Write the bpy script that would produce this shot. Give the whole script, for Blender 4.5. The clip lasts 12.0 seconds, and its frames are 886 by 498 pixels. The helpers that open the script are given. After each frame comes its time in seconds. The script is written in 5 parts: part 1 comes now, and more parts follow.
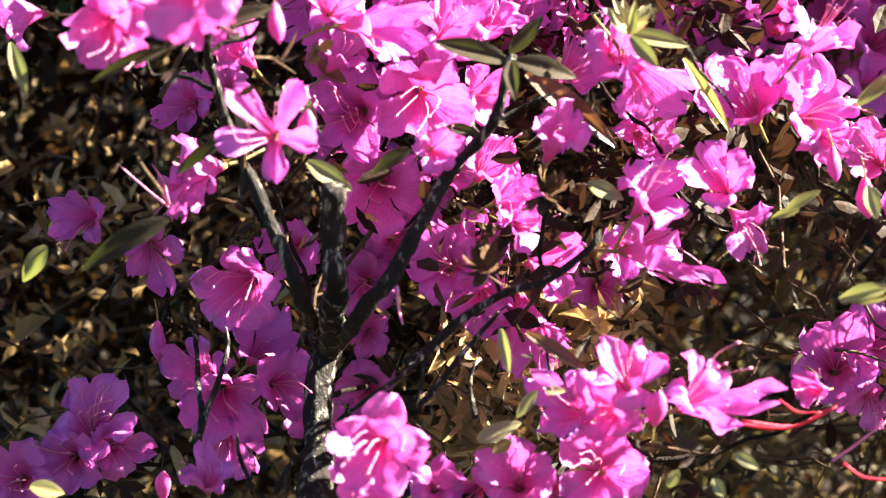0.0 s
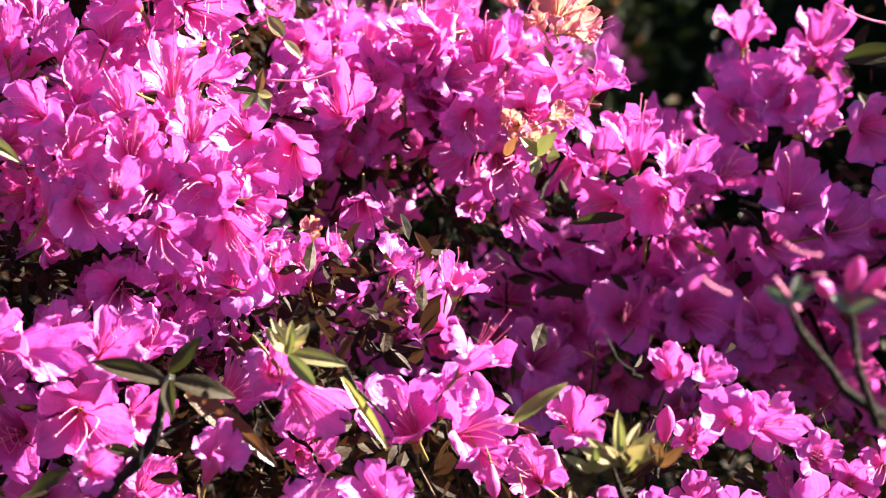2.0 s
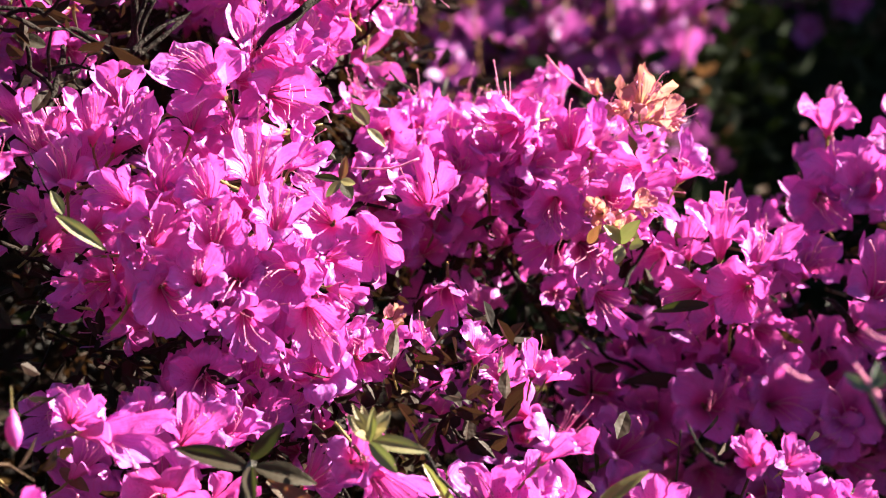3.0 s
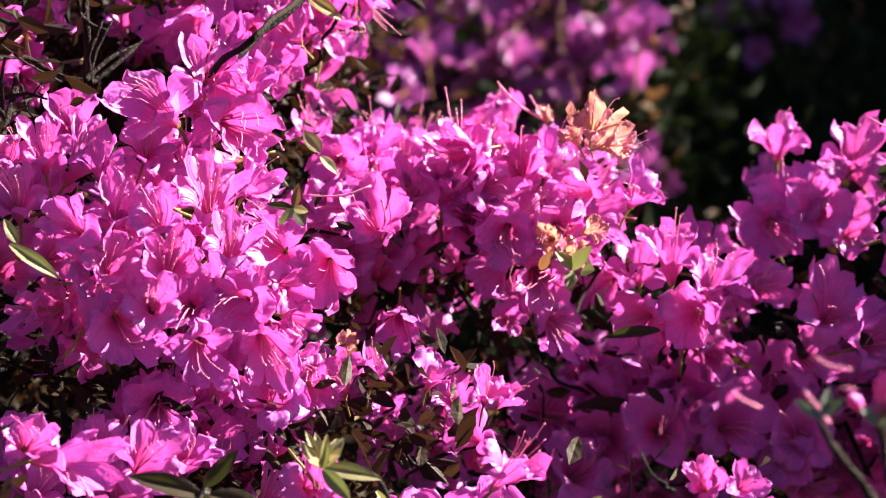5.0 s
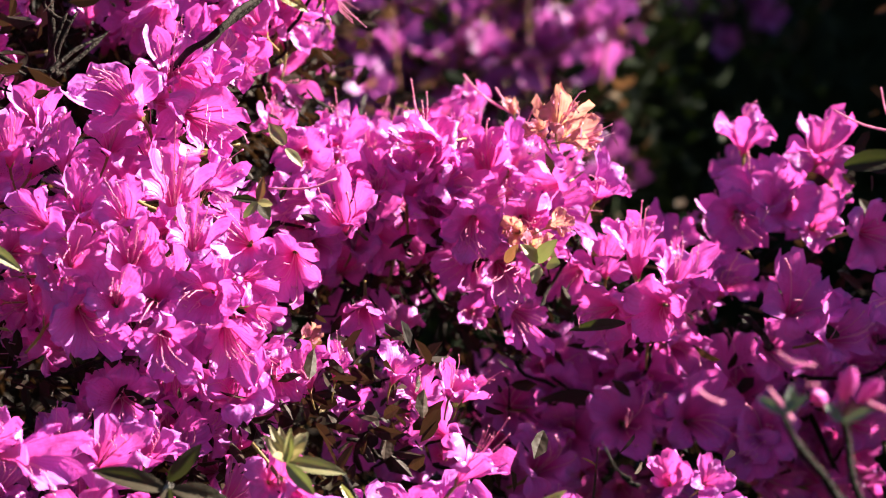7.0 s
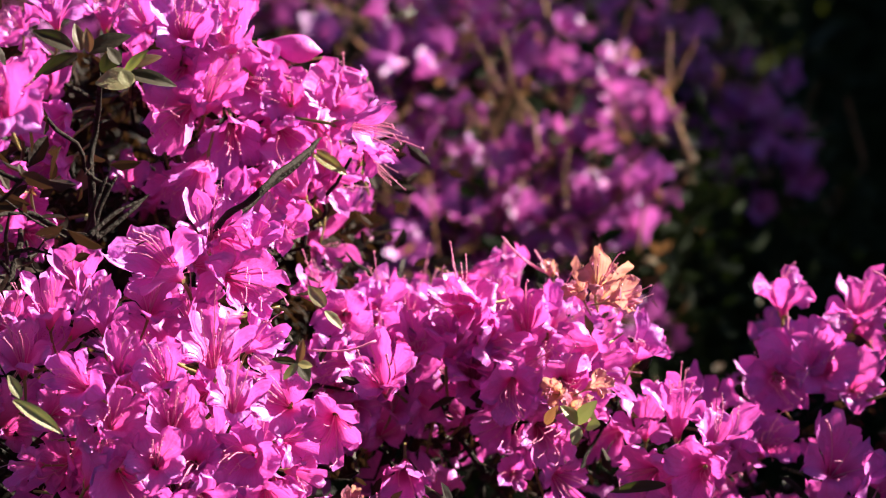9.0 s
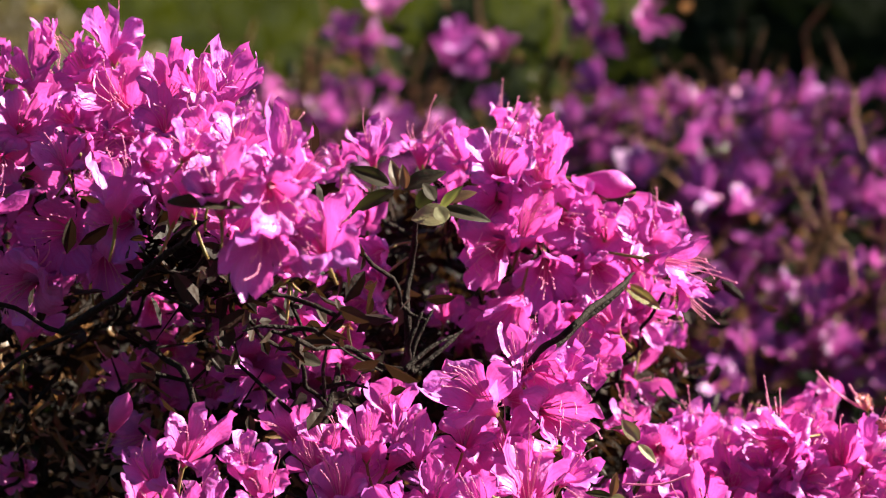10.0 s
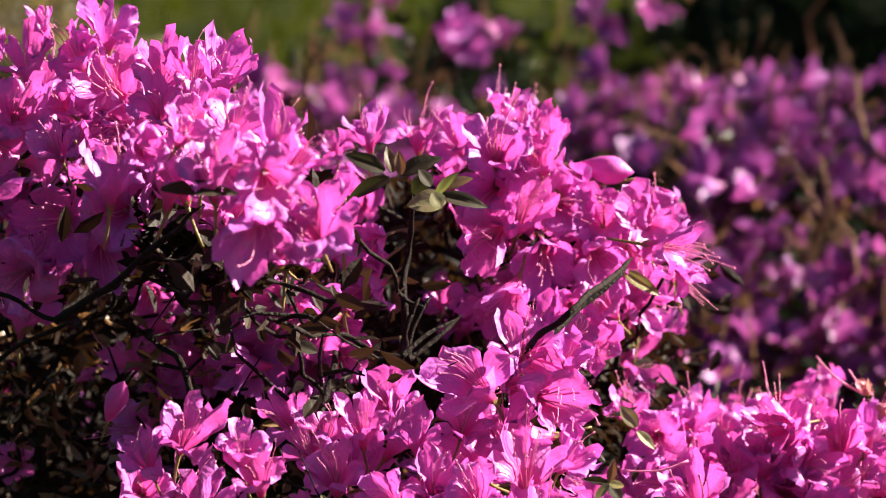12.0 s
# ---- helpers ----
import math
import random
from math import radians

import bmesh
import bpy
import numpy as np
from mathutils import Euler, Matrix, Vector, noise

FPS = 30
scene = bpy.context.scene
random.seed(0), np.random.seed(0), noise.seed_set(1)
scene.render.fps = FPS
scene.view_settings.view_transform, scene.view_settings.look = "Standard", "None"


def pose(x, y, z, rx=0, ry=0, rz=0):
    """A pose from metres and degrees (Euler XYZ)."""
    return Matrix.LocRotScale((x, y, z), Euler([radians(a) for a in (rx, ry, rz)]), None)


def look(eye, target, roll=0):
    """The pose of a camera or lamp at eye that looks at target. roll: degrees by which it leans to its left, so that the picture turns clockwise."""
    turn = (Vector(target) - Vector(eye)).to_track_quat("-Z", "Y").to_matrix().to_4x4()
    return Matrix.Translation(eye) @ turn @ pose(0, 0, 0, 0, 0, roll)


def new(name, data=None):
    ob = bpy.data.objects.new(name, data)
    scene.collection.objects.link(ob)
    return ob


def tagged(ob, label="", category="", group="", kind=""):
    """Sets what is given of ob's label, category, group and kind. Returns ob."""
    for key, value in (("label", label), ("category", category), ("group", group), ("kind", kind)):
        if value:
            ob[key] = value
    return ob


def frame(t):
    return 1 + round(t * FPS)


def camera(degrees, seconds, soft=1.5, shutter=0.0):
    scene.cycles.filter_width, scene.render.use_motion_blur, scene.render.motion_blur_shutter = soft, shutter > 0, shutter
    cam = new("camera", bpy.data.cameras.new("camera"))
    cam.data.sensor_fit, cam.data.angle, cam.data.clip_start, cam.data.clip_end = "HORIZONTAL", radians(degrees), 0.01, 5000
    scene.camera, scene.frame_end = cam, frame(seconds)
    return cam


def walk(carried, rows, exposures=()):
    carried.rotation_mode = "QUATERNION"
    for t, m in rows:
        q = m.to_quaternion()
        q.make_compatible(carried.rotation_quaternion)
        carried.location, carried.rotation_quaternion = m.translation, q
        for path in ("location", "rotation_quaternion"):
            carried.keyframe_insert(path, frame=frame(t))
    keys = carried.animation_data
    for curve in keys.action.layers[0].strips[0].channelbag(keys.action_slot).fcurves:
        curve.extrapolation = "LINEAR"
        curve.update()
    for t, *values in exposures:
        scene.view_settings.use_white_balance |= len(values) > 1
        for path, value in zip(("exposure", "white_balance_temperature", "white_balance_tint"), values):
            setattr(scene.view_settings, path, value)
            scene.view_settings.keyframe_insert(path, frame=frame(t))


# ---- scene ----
# ---- camera and its walk ----
cam = camera(15, 12.0, soft=1.1)
cam.data.dof.use_dof = True
cam.data.dof.focus_distance = 1.41
cam.data.dof.aperture_fstop = 13.5
PATH = [
    (0.0, look((-0.0189, 0.0072, 1.1991), (-0.0849, 1.3148, 0.7033), -0.678)),
    (0.2, look((-0.0168, 0.0070, 1.1989), (-0.0601, 1.3185, 0.7101), -0.538)),
    (0.5, look((-0.0136, 0.0068, 1.1986), (-0.0215, 1.3240, 0.7243), 0.122)),
    (0.7, look((-0.0100, 0.0086, 1.1979), (0.0005, 1.3294, 0.7281), 0.370)),
    (1.0, look((-0.0045, 0.0113, 1.1968), (0.0207, 1.3375, 0.7490), 0.490)),
    (1.2, look((-0.0052, 0.0112, 1.1976), (0.0328, 1.3419, 0.7576), 0.642)),
    (1.5, look((-0.0062, 0.0110, 1.1988), (0.0577, 1.3486, 0.7903), 0.849)),
    (1.7, look((-0.0055, 0.0082, 1.1989), (0.0594, 1.3505, 0.8080), 0.772)),
    (2.0, look((-0.0045, 0.0040, 1.1991), (0.0553, 1.3533, 0.8305), 0.655)),
    (2.2, look((-0.0021, 0.0035, 1.1983), (0.0534, 1.3560, 0.8376), 0.592)),
    (2.5, look((0.0015, 0.0027, 1.1970), (0.0325, 1.3600, 0.8550), 0.260)),
    (2.7, look((0.0013, 0.0024, 1.1972), (0.0292, 1.3608, 0.8595), 0.367)),
    (3.0, look((0.0011, 0.0019, 1.1974), (0.0207, 1.3619, 0.8659), 0.270)),
    (3.5, look((0.0012, 0.0009, 1.1983), (0.0193, 1.3635, 0.8775), 0.201)),
    (3.7, look((0.0019, 0.0002, 1.1969), (0.0263, 1.3635, 0.8793), 0.175)),
    (5.5, look((-0.0000, -0.0037, 1.2032), (0.0404, 1.3573, 0.8775), 0.320)),
    (6.0, look((0.0008, 0.0004, 1.2018), (0.0330, 1.3615, 0.8758), 0.325)),
    (6.5, look((0.0026, 0.0013, 1.2009), (0.0392, 1.3623, 0.8744), 0.407)),
    (6.7, look((0.0034, -0.0002, 1.2046), (0.0448, 1.3597, 0.8746), 0.439)),
    (8.3, look((-0.0017, 0.0003, 1.2027), (0.0930, 1.3623, 0.8930), 0.785)),
    (8.5, look((0.0003, -0.0001, 1.2018), (0.0780, 1.3656, 0.9038), 0.655)),
    (8.7, look((0.0006, -0.0005, 1.2015), (0.0628, 1.3689, 0.9308), 0.404)),
    (9.0, look((0.0010, -0.0012, 1.2011), (0.0386, 1.3739, 0.9407), 0.158)),
    (9.2, look((0.0013, -0.0007, 1.2005), (0.0200, 1.3771, 0.9642), -0.177)),
    (9.5, look((0.0018, -0.0000, 1.1995), (-0.0186, 1.3819, 0.9761), -0.304)),
    (9.7, look((0.0021, -0.0040, 1.2004), (-0.0408, 1.3779, 0.9873), -0.637)),
    (10.0, look((0.0026, -0.0100, 1.2017), (-0.0913, 1.3719, 0.9980), -0.808)),
    (10.2, look((0.0035, -0.0101, 1.2017), (-0.1103, 1.3710, 0.9981), -0.963)),
    (10.5, look((0.0049, -0.0103, 1.2018), (-0.1224, 1.3696, 1.0023), -0.892)),
    (11.0, look((0.0085, 0.0004, 1.1972), (-0.1175, 1.3803, 0.9970), -1.233)),
    (11.5, look((0.0079, -0.0046, 1.1990), (-0.1024, 1.3763, 0.9968), -1.136)),
    (12.0, look((0.0080, -0.0042, 1.1984), (-0.0902, 1.3769, 0.9915), -1.123)),
]
walk(cam, PATH, exposures=[(0.0, 3.95, 6800, 4), (1.0, 3.65, 6750, 5), (2.0, 3.32, 6650, 7), (3.0, 2.99, 6550, 9), (6.0, 2.86, 6500, 9), (8.5, 2.76, 6500, 9), (9.5, 2.46, 6550, 8), (12.0, 2.50, 6600, 8)])

# ---- world, sun, exposure ----
SUN_FROM = Vector((0.82, 0.26, 0.50)).normalized()
SUN_HEIGHT = math.asin(SUN_FROM.z)
SUN_TURN = math.atan2(SUN_FROM.x, SUN_FROM.y)
world = bpy.data.worlds.new("sky")
scene.world = world
world.use_nodes = True
sky = world.node_tree.nodes.new("ShaderNodeTexSky")
sky.sky_type = "NISHITA"
sky.sun_disc = False
sky.sun_elevation = SUN_HEIGHT
sky.sun_rotation = SUN_TURN
sky.ozone_density = 4.0
background = world.node_tree.nodes["Background"]
background.inputs["Strength"].default_value = 0.021
world.node_tree.links.new(sky.outputs["Color"], background.inputs["Color"])
sun = new("sun", bpy.data.lights.new("sun", "SUN"))
sun.data.energy = 5.0
sun.data.angle = radians(0.53)
sun.data.color = (1.0, 0.93, 0.79)
sun.matrix_world = look((3, 1, 4), Vector((3, 1, 4)) - SUN_FROM)


# ---- materials ----
def shader(name):
    m = bpy.data.materials.new(name)
    m.use_nodes = True
    n = m.node_tree.nodes
    return m, n, m.node_tree.links, n["Principled BSDF"], n["Material Output"]


def noise_node(n, links, vector, scale, detail=3.0, rough=0.55):
    t = n.new("ShaderNodeTexNoise")
    t.inputs["Scale"].default_value, t.inputs["Detail"].default_value, t.inputs["Roughness"].default_value = scale, detail, rough
    if vector:
        links.new(vector, t.inputs["Vector"])
    return t.outputs["Fac"]


def ramp(n, links, fac, *stops):
    r = n.new("ShaderNodeValToRGB")
    while len(r.color_ramp.elements) < len(stops):
        r.color_ramp.elements.new(0.5)
    for e, (at, c) in zip(r.color_ramp.elements, stops):
        e.position, e.color = at, (*c, 1)
    links.new(fac, r.inputs["Fac"])
    return r.outputs["Color"]


def mixed(n, links, fac, a, b, mode="MIX"):
    x = n.new("ShaderNodeMix")
    x.data_type, x.blend_type = "RGBA", mode
    for socket, value in ((x.inputs["Factor"], fac), (x.inputs["A"], a), (x.inputs["B"], b)):
        if isinstance(value, (int, float)):
            socket.default_value = value
        elif isinstance(value, tuple):
            socket.default_value = (*value, 1)
        else:
            links.new(value, socket)
    return x.outputs["Result"]


def calc(n, links, kind, *values):
    x = n.new("ShaderNodeMath")
    x.operation = kind
    for socket, value in zip(x.inputs, values):
        if isinstance(value, (int, float)):
            socket.default_value = value
        else:
            links.new(value, socket)
    return x.outputs[0]


def petal_material(name, outer, second, throat, glow, sheer=0.45):
    """Thin translucent petal: colour runs from the throat to the rim, with veins and freckles on the upper lobe."""
    m, n, links, bsdf, out = shader(name)
    uv = n.new("ShaderNodeUVMap").outputs["UV"]
    parts = n.new("ShaderNodeSeparateXYZ")
    links.new(uv, parts.inputs[0])
    u, v = parts.outputs["X"], parts.outputs["Y"]
    info = n.new("ShaderNodeObjectInfo")
    co = n.new("ShaderNodeTexCoord").outputs["Object"]
    base = mixed(n, links, info.outputs["Random"], outer, second)
    # pale noise blots put the whitish sheen of lit petals into the colour
    sheen_blot = noise_node(n, links, co, 5.0, 3)
    base = mixed(n, links, calc(n, links, "MULTIPLY", sheen_blot, 0.5), base, (0.72, 0.21, 0.59))
    pale = n.new("ShaderNodeMapRange")
    pale.inputs["From Min"].default_value, pale.inputs["From Max"].default_value = 0.62, 1.05
    links.new(v, pale.inputs["Value"])
    base = mixed(n, links, calc(n, links, "MULTIPLY", pale.outputs[0], 0.5), base, second)
    veins = n.new("ShaderNodeTexWave")
    veins.bands_direction = "X"
    veins.inputs["Scale"].default_value, veins.inputs["Distortion"].default_value, veins.inputs["Detail"].default_value = 2.6, 2.2, 2.0
    links.new(uv, veins.inputs["Vector"])
    vein = calc(n, links, "MULTIPLY", calc(n, links, "POWER", veins.outputs["Fac"], 6.0), 0.22)
    base = mixed(n, links, vein, base, throat)
    deep = n.new("ShaderNodeMapRange")
    deep.inputs["From Min"].default_value, deep.inputs["From Max"].default_value = 0.5, 0.05
    links.new(v, deep.inputs["Value"])
    base = mixed(n, links, calc(n, links, "MULTIPLY", deep.outputs[0], 0.8), base, throat)
    spots = n.new("ShaderNodeTexVoronoi")
    spots.inputs["Scale"].default_value = 26.0
    links.new(co, spots.inputs["Vector"])
    dots = calc(n, links, "LESS_THAN", spots.outputs["Distance"], 0.26)
    upper = calc(n, links, "LESS_THAN", u, 1.0)
    band = calc(n, links, "MULTIPLY", calc(n, links, "GREATER_THAN", v, 0.3), calc(n, links, "LESS_THAN", v, 0.68))
    freckle = calc(n, links, "MULTIPLY", calc(n, links, "MULTIPLY", dots, upper), calc(n, links, "MULTIPLY", band, 0.6))
    base = mixed(n, links, freckle, base, (0.30, 0.01, 0.10))
    links.new(base, bsdf.inputs["Base Color"])
    bsdf.inputs["Roughness"].default_value = 0.42
    bsdf.inputs["Specular IOR Level"].default_value = 0.32
    relief = noise_node(n, links, co, 9.0, 4)
    bump = n.new("ShaderNodeBump")
    bump.inputs["Strength"].default_value, bump.inputs["Distance"].default_value = 0.15, 0.05
    links.new(calc(n, links, "ADD", relief, calc(n, links, "MULTIPLY", veins.outputs["Fac"], 0.12)), bump.inputs["Height"])
    links.new(bump.outputs[0], bsdf.inputs["Normal"])
    back = n.new("ShaderNodeBsdfTranslucent")
    links.new(mixed(n, links, 0.6, base, glow), back.inputs["Color"])
    links.new(bump.outputs[0], back.inputs["Normal"])
    mix = n.new("ShaderNodeMixShader")
    mix.inputs[0].default_value = sheer
    links.new(bsdf.outputs[0], mix.inputs[1])
    links.new(back.outputs[0], mix.inputs[2])
    links.new(mix.outputs[0], out.inputs["Surface"])
    return m


def leaf_material(name, first, second, sheer=0.25, rough=0.36, island=False, glow=(0.30, 0.36, 0.05), shine=0.4):
    m, n, links, bsdf, out = shader(name)
    co = n.new("ShaderNodeTexCoord").outputs["Object"]
    if island:
        pick = n.new("ShaderNodeNewGeometry").outputs["Random Per Island"]
    else:
        pick = n.new("ShaderNodeObjectInfo").outputs["Random"]
    mottle = noise_node(n, links, co, 40.0 if island else 4.0, 4)
    fac = calc(n, links, "ADD", calc(n, links, "MULTIPLY", pick, 0.7), calc(n, links, "MULTIPLY", mottle, 0.35))
    base = mixed(n, links, fac, first, second)
    links.new(base, bsdf.inputs["Base Color"])
    bsdf.inputs["Roughness"].default_value = rough
    bsdf.inputs["Specular IOR Level"].default_value = shine
    bump = n.new("ShaderNodeBump")
    bump.inputs["Strength"].default_value, bump.inputs["Distance"].default_value = 0.15, 0.02
    links.new(noise_node(n, links, co, 90.0 if island else 12.0, 3), bump.inputs["Height"])
    links.new(bump.outputs[0], bsdf.inputs["Normal"])
    back = n.new("ShaderNodeBsdfTranslucent")
    links.new(mixed(n, links, 0.5, base, glow), back.inputs["Color"])
    mix = n.new("ShaderNodeMixShader")
    mix.inputs[0].default_value = sheer
    links.new(bsdf.outputs[0], mix.inputs[1])
    links.new(back.outputs[0], mix.inputs[2])
    links.new(mix.outputs[0], out.inputs["Surface"])
    return m


def plain_material(name, first, second, rough, scale, relief=0.5, sheer=0.0):
    m, n, links, bsdf, out = shader(name)
    co = n.new("ShaderNodeTexCoord").outputs["Object"]
    a = noise_node(n, links, co, scale, 5, 0.65)
    links.new(mixed(n, links, a, first, second), bsdf.inputs["Base Color"])
    bsdf.inputs["Roughness"].default_value = rough
    bsdf.inputs["Specular IOR Level"].default_value = 0.08
    bump = n.new("ShaderNodeBump")
    bump.inputs["Strength"].default_value, bump.inputs["Distance"].default_value = relief, 1.0 / scale
    links.new(noise_node(n, links, co, scale * 2.5, 4), bump.inputs["Height"])
    links.new(bump.outputs[0], bsdf.inputs["Normal"])
    if sheer:
        back = n.new("ShaderNodeBsdfTranslucent")
        back.inputs["Color"].default_value = (*second, 1)
        mix = n.new("ShaderNodeMixShader")
        mix.inputs[0].default_value = sheer
        links.new(bsdf.outputs[0], mix.inputs[1])
        links.new(back.outputs[0], mix.inputs[2])
        links.new(mix.outputs[0], out.inputs["Surface"])
    return m


def bark_material():
    """Grey-brown bark with long pale flakes and dark furrows."""
    m, n, links, bsdf, out = shader("bark")
    co = n.new("ShaderNodeTexCoord").outputs["Object"]
    stretch = n.new("ShaderNodeMapping")
    stretch.inputs["Scale"].default_value = (1, 1, 0.22)
    links.new(co, stretch.inputs["Vector"])
    flakes = noise_node(n, links, stretch.outputs[0], 260.0, 5, 0.7)
    stain = noise_node(n, links, co, 45.0, 3)
    c = ramp(n, links, flakes, (0.47, (0.007, 0.005, 0.005)), (0.56, (0.020, 0.015, 0.014)), (0.62, (0.34, 0.30, 0.25)))
    links.new(mixed(n, links, calc(n, links, "MULTIPLY", stain, 0.5), c, (0.030, 0.020, 0.018)), bsdf.inputs["Base Color"])
    bsdf.inputs["Roughness"].default_value = 0.7
    bsdf.inputs["Specular IOR Level"].default_value = 0.15
    bump = n.new("ShaderNodeBump")
    bump.inputs["Strength"].default_value, bump.inputs["Distance"].default_value = 1.0, 0.005
    links.new(flakes, bump.inputs["Height"])
    links.new(bump.outputs[0], bsdf.inputs["Normal"])
    return m


def ground_material():
    m, n, links, bsdf, out = shader("lawn_and_soil")
    co = n.new("ShaderNodeTexCoord").outputs["Object"]
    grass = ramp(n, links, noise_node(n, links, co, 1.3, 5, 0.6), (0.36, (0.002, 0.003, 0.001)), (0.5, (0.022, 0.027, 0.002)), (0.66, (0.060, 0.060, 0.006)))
    soil = ramp(n, links, noise_node(n, links, co, 60.0, 6, 0.7), (0.3, (0.010, 0.007, 0.005)), (0.6, (0.035, 0.024, 0.015)), (0.8, (0.10, 0.07, 0.04)))
    place = n.new("ShaderNodeSeparateXYZ")
    links.new(co, place.inputs[0])
    bed = n.new("ShaderNodeMapRange")
    bed.inputs["From Min"].default_value, bed.inputs["From Max"].default_value = 1.6, 2.1
    off = calc(n, links, "ABSOLUTE", calc(n, links, "SUBTRACT", place.outputs["Y"], 2.6))
    links.new(calc(n, links, "ADD", off, noise_node(n, links, co, 2.0)), bed.inputs["Value"])
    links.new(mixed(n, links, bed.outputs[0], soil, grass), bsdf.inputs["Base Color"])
    bsdf.inputs["Roughness"].default_value = 0.9
    bsdf.inputs["Specular IOR Level"].default_value = 0.08
    bump = n.new("ShaderNodeBump")
    bump.inputs["Strength"].default_value, bump.inputs["Distance"].default_value = 1.0, 0.03
    links.new(noise_node(n, links, co, 45.0, 6, 0.7), bump.inputs["Height"])
    links.new(bump.outputs[0], bsdf.inputs["Normal"])
    return m


PETAL = petal_material("azalea_petal", (0.565, 0.117, 0.435), (0.435, 0.117, 0.505), (0.54, 0.02, 0.14), (0.76, 0.050, 0.33), 0.36)
BUD = petal_material("azalea_bud", (0.40, 0.045, 0.28), (0.50, 0.06, 0.36), (0.55, 0.03, 0.22), (0.8, 0.05, 0.35), 0.25)
WITHERED = petal_material("withered_petal", (0.33, 0.14, 0.105), (0.38, 0.125, 0.18), (0.38, 0.18, 0.06), (0.66, 0.30, 0.14), 0.42)
FILAMENT = plain_material("stamen_filament", (0.62, 0.14, 0.32), (0.68, 0.32, 0.46), 0.4, 6.0, 0.2, 0.35)
STYLE = plain_material("red_style", (0.62, 0.03, 0.08), (0.75, 0.10, 0.14), 0.4, 6.0, 0.2, 0.3)
CALYX = leaf_material("calyx_green", (0.13, 0.10, 0.03), (0.25, 0.17, 0.06), 0.2, 0.45)
BARK = bark_material()
DRY_TWIG = plain_material("dry_twig", (0.016, 0.009, 0.006), (0.10, 0.06, 0.035), 0.6, 150.0, 0.5)
RUSTY_TWIG = plain_material("rusty_twig", (0.09, 0.035, 0.02), (0.22, 0.11, 0.06), 0.6, 120.0, 0.4)
# near-black bark copy: the stems' shade and silhouette are in the colour
SHADE_TWIG = plain_material("shade_dark_bark", (0.006, 0.004, 0.003), (0.020, 0.013, 0.010), 0.7, 200.0, 0.6)
# sunlight is in the light tone's colour, some shade in the dark one's
LEAF = {
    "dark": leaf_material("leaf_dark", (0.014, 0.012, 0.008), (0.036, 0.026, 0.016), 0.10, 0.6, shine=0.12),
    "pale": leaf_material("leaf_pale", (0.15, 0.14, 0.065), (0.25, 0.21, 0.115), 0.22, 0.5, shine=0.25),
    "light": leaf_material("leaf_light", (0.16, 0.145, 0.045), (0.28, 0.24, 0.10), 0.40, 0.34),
    "grey": leaf_material("leaf_grey", (0.07, 0.08, 0.07), (0.13, 0.14, 0.12), 0.15, 0.6, shine=0.2),
    "cream": leaf_material("leaf_cream", (0.13, 0.10, 0.045), (0.25, 0.19, 0.095), 0.25, 0.55, glow=(0.4, 0.32, 0.10), shine=0.25),
    "brown": leaf_material("leaf_brown", (0.05, 0.028, 0.015), (0.12, 0.07, 0.032), 0.22, 0.42, glow=(0.5, 0.2, 0.06)),
}
SEED_HUSK = plain_material("dry_husk", (0.010, 0.005, 0.004), (0.11, 0.055, 0.03), 0.6, 300.0, 0.5)
# leaf colour darkened to hold the shade between and behind the flowers
INNER_SHADE_LEAF = leaf_material("foliage", (0.005, 0.003, 0.003), (0.030, 0.016, 0.010), 0.12, 0.6, True, (0.12, 0.05, 0.02), 0.12)
# near-black leaves: the deep shade inside the shrubs is in their colour
DEEP_SHADE_LEAF = leaf_material("shade_black_leaves", (0.003, 0.002, 0.0015), (0.015, 0.008, 0.005), 0.12, 0.65, True, (0.14, 0.06, 0.02), 0.1)
# near-black green: shade at the back of the bed is in the colour
SHADE_EVERGREEN = leaf_material("shade_dark_evergreen", (0.004, 0.007, 0.003), (0.012, 0.017, 0.006), 0.06, 0.7, True, (0.05, 0.08, 0.015), 0.06)
LITTER = leaf_material("dry_litter", (0.022, 0.012, 0.006), (0.42, 0.28, 0.135), 0.25, 0.36, True, (0.38, 0.19, 0.05), 0.35)
# straw-coloured litter, its colour brightened to stand for sun on it
SUNLIT_STRAW = leaf_material("sun_bright_straw", (0.09, 0.05, 0.022), (0.56, 0.38, 0.18), 0.25, 0.4, True, (0.45, 0.28, 0.10), 0.35)
YOUNG = leaf_material("young_leaves", (0.05, 0.022, 0.012), (0.17, 0.10, 0.045), 0.3, 0.4, True, (0.35, 0.15, 0.05))
DRY = leaf_material("dry_foliage", (0.022, 0.015, 0.007), (0.10, 0.075, 0.035), 0.3, 0.6, True, (0.4, 0.28, 0.1))
GRASS = leaf_material("grass_blade", (0.014, 0.018, 0.002), (0.052, 0.058, 0.004), 0.3, 0.6, True, (0.12, 0.14, 0.012), 0.04)
# darker, more purple petal copy: the rear shrubs' shade is in its colour
SHADED_FLOWERLET = petal_material("far_petal_shaded", (0.46, 0.105, 0.31), (0.17, 0.04, 0.24), (0.34, 0.03, 0.19), (0.40, 0.06, 0.28), 0.30)


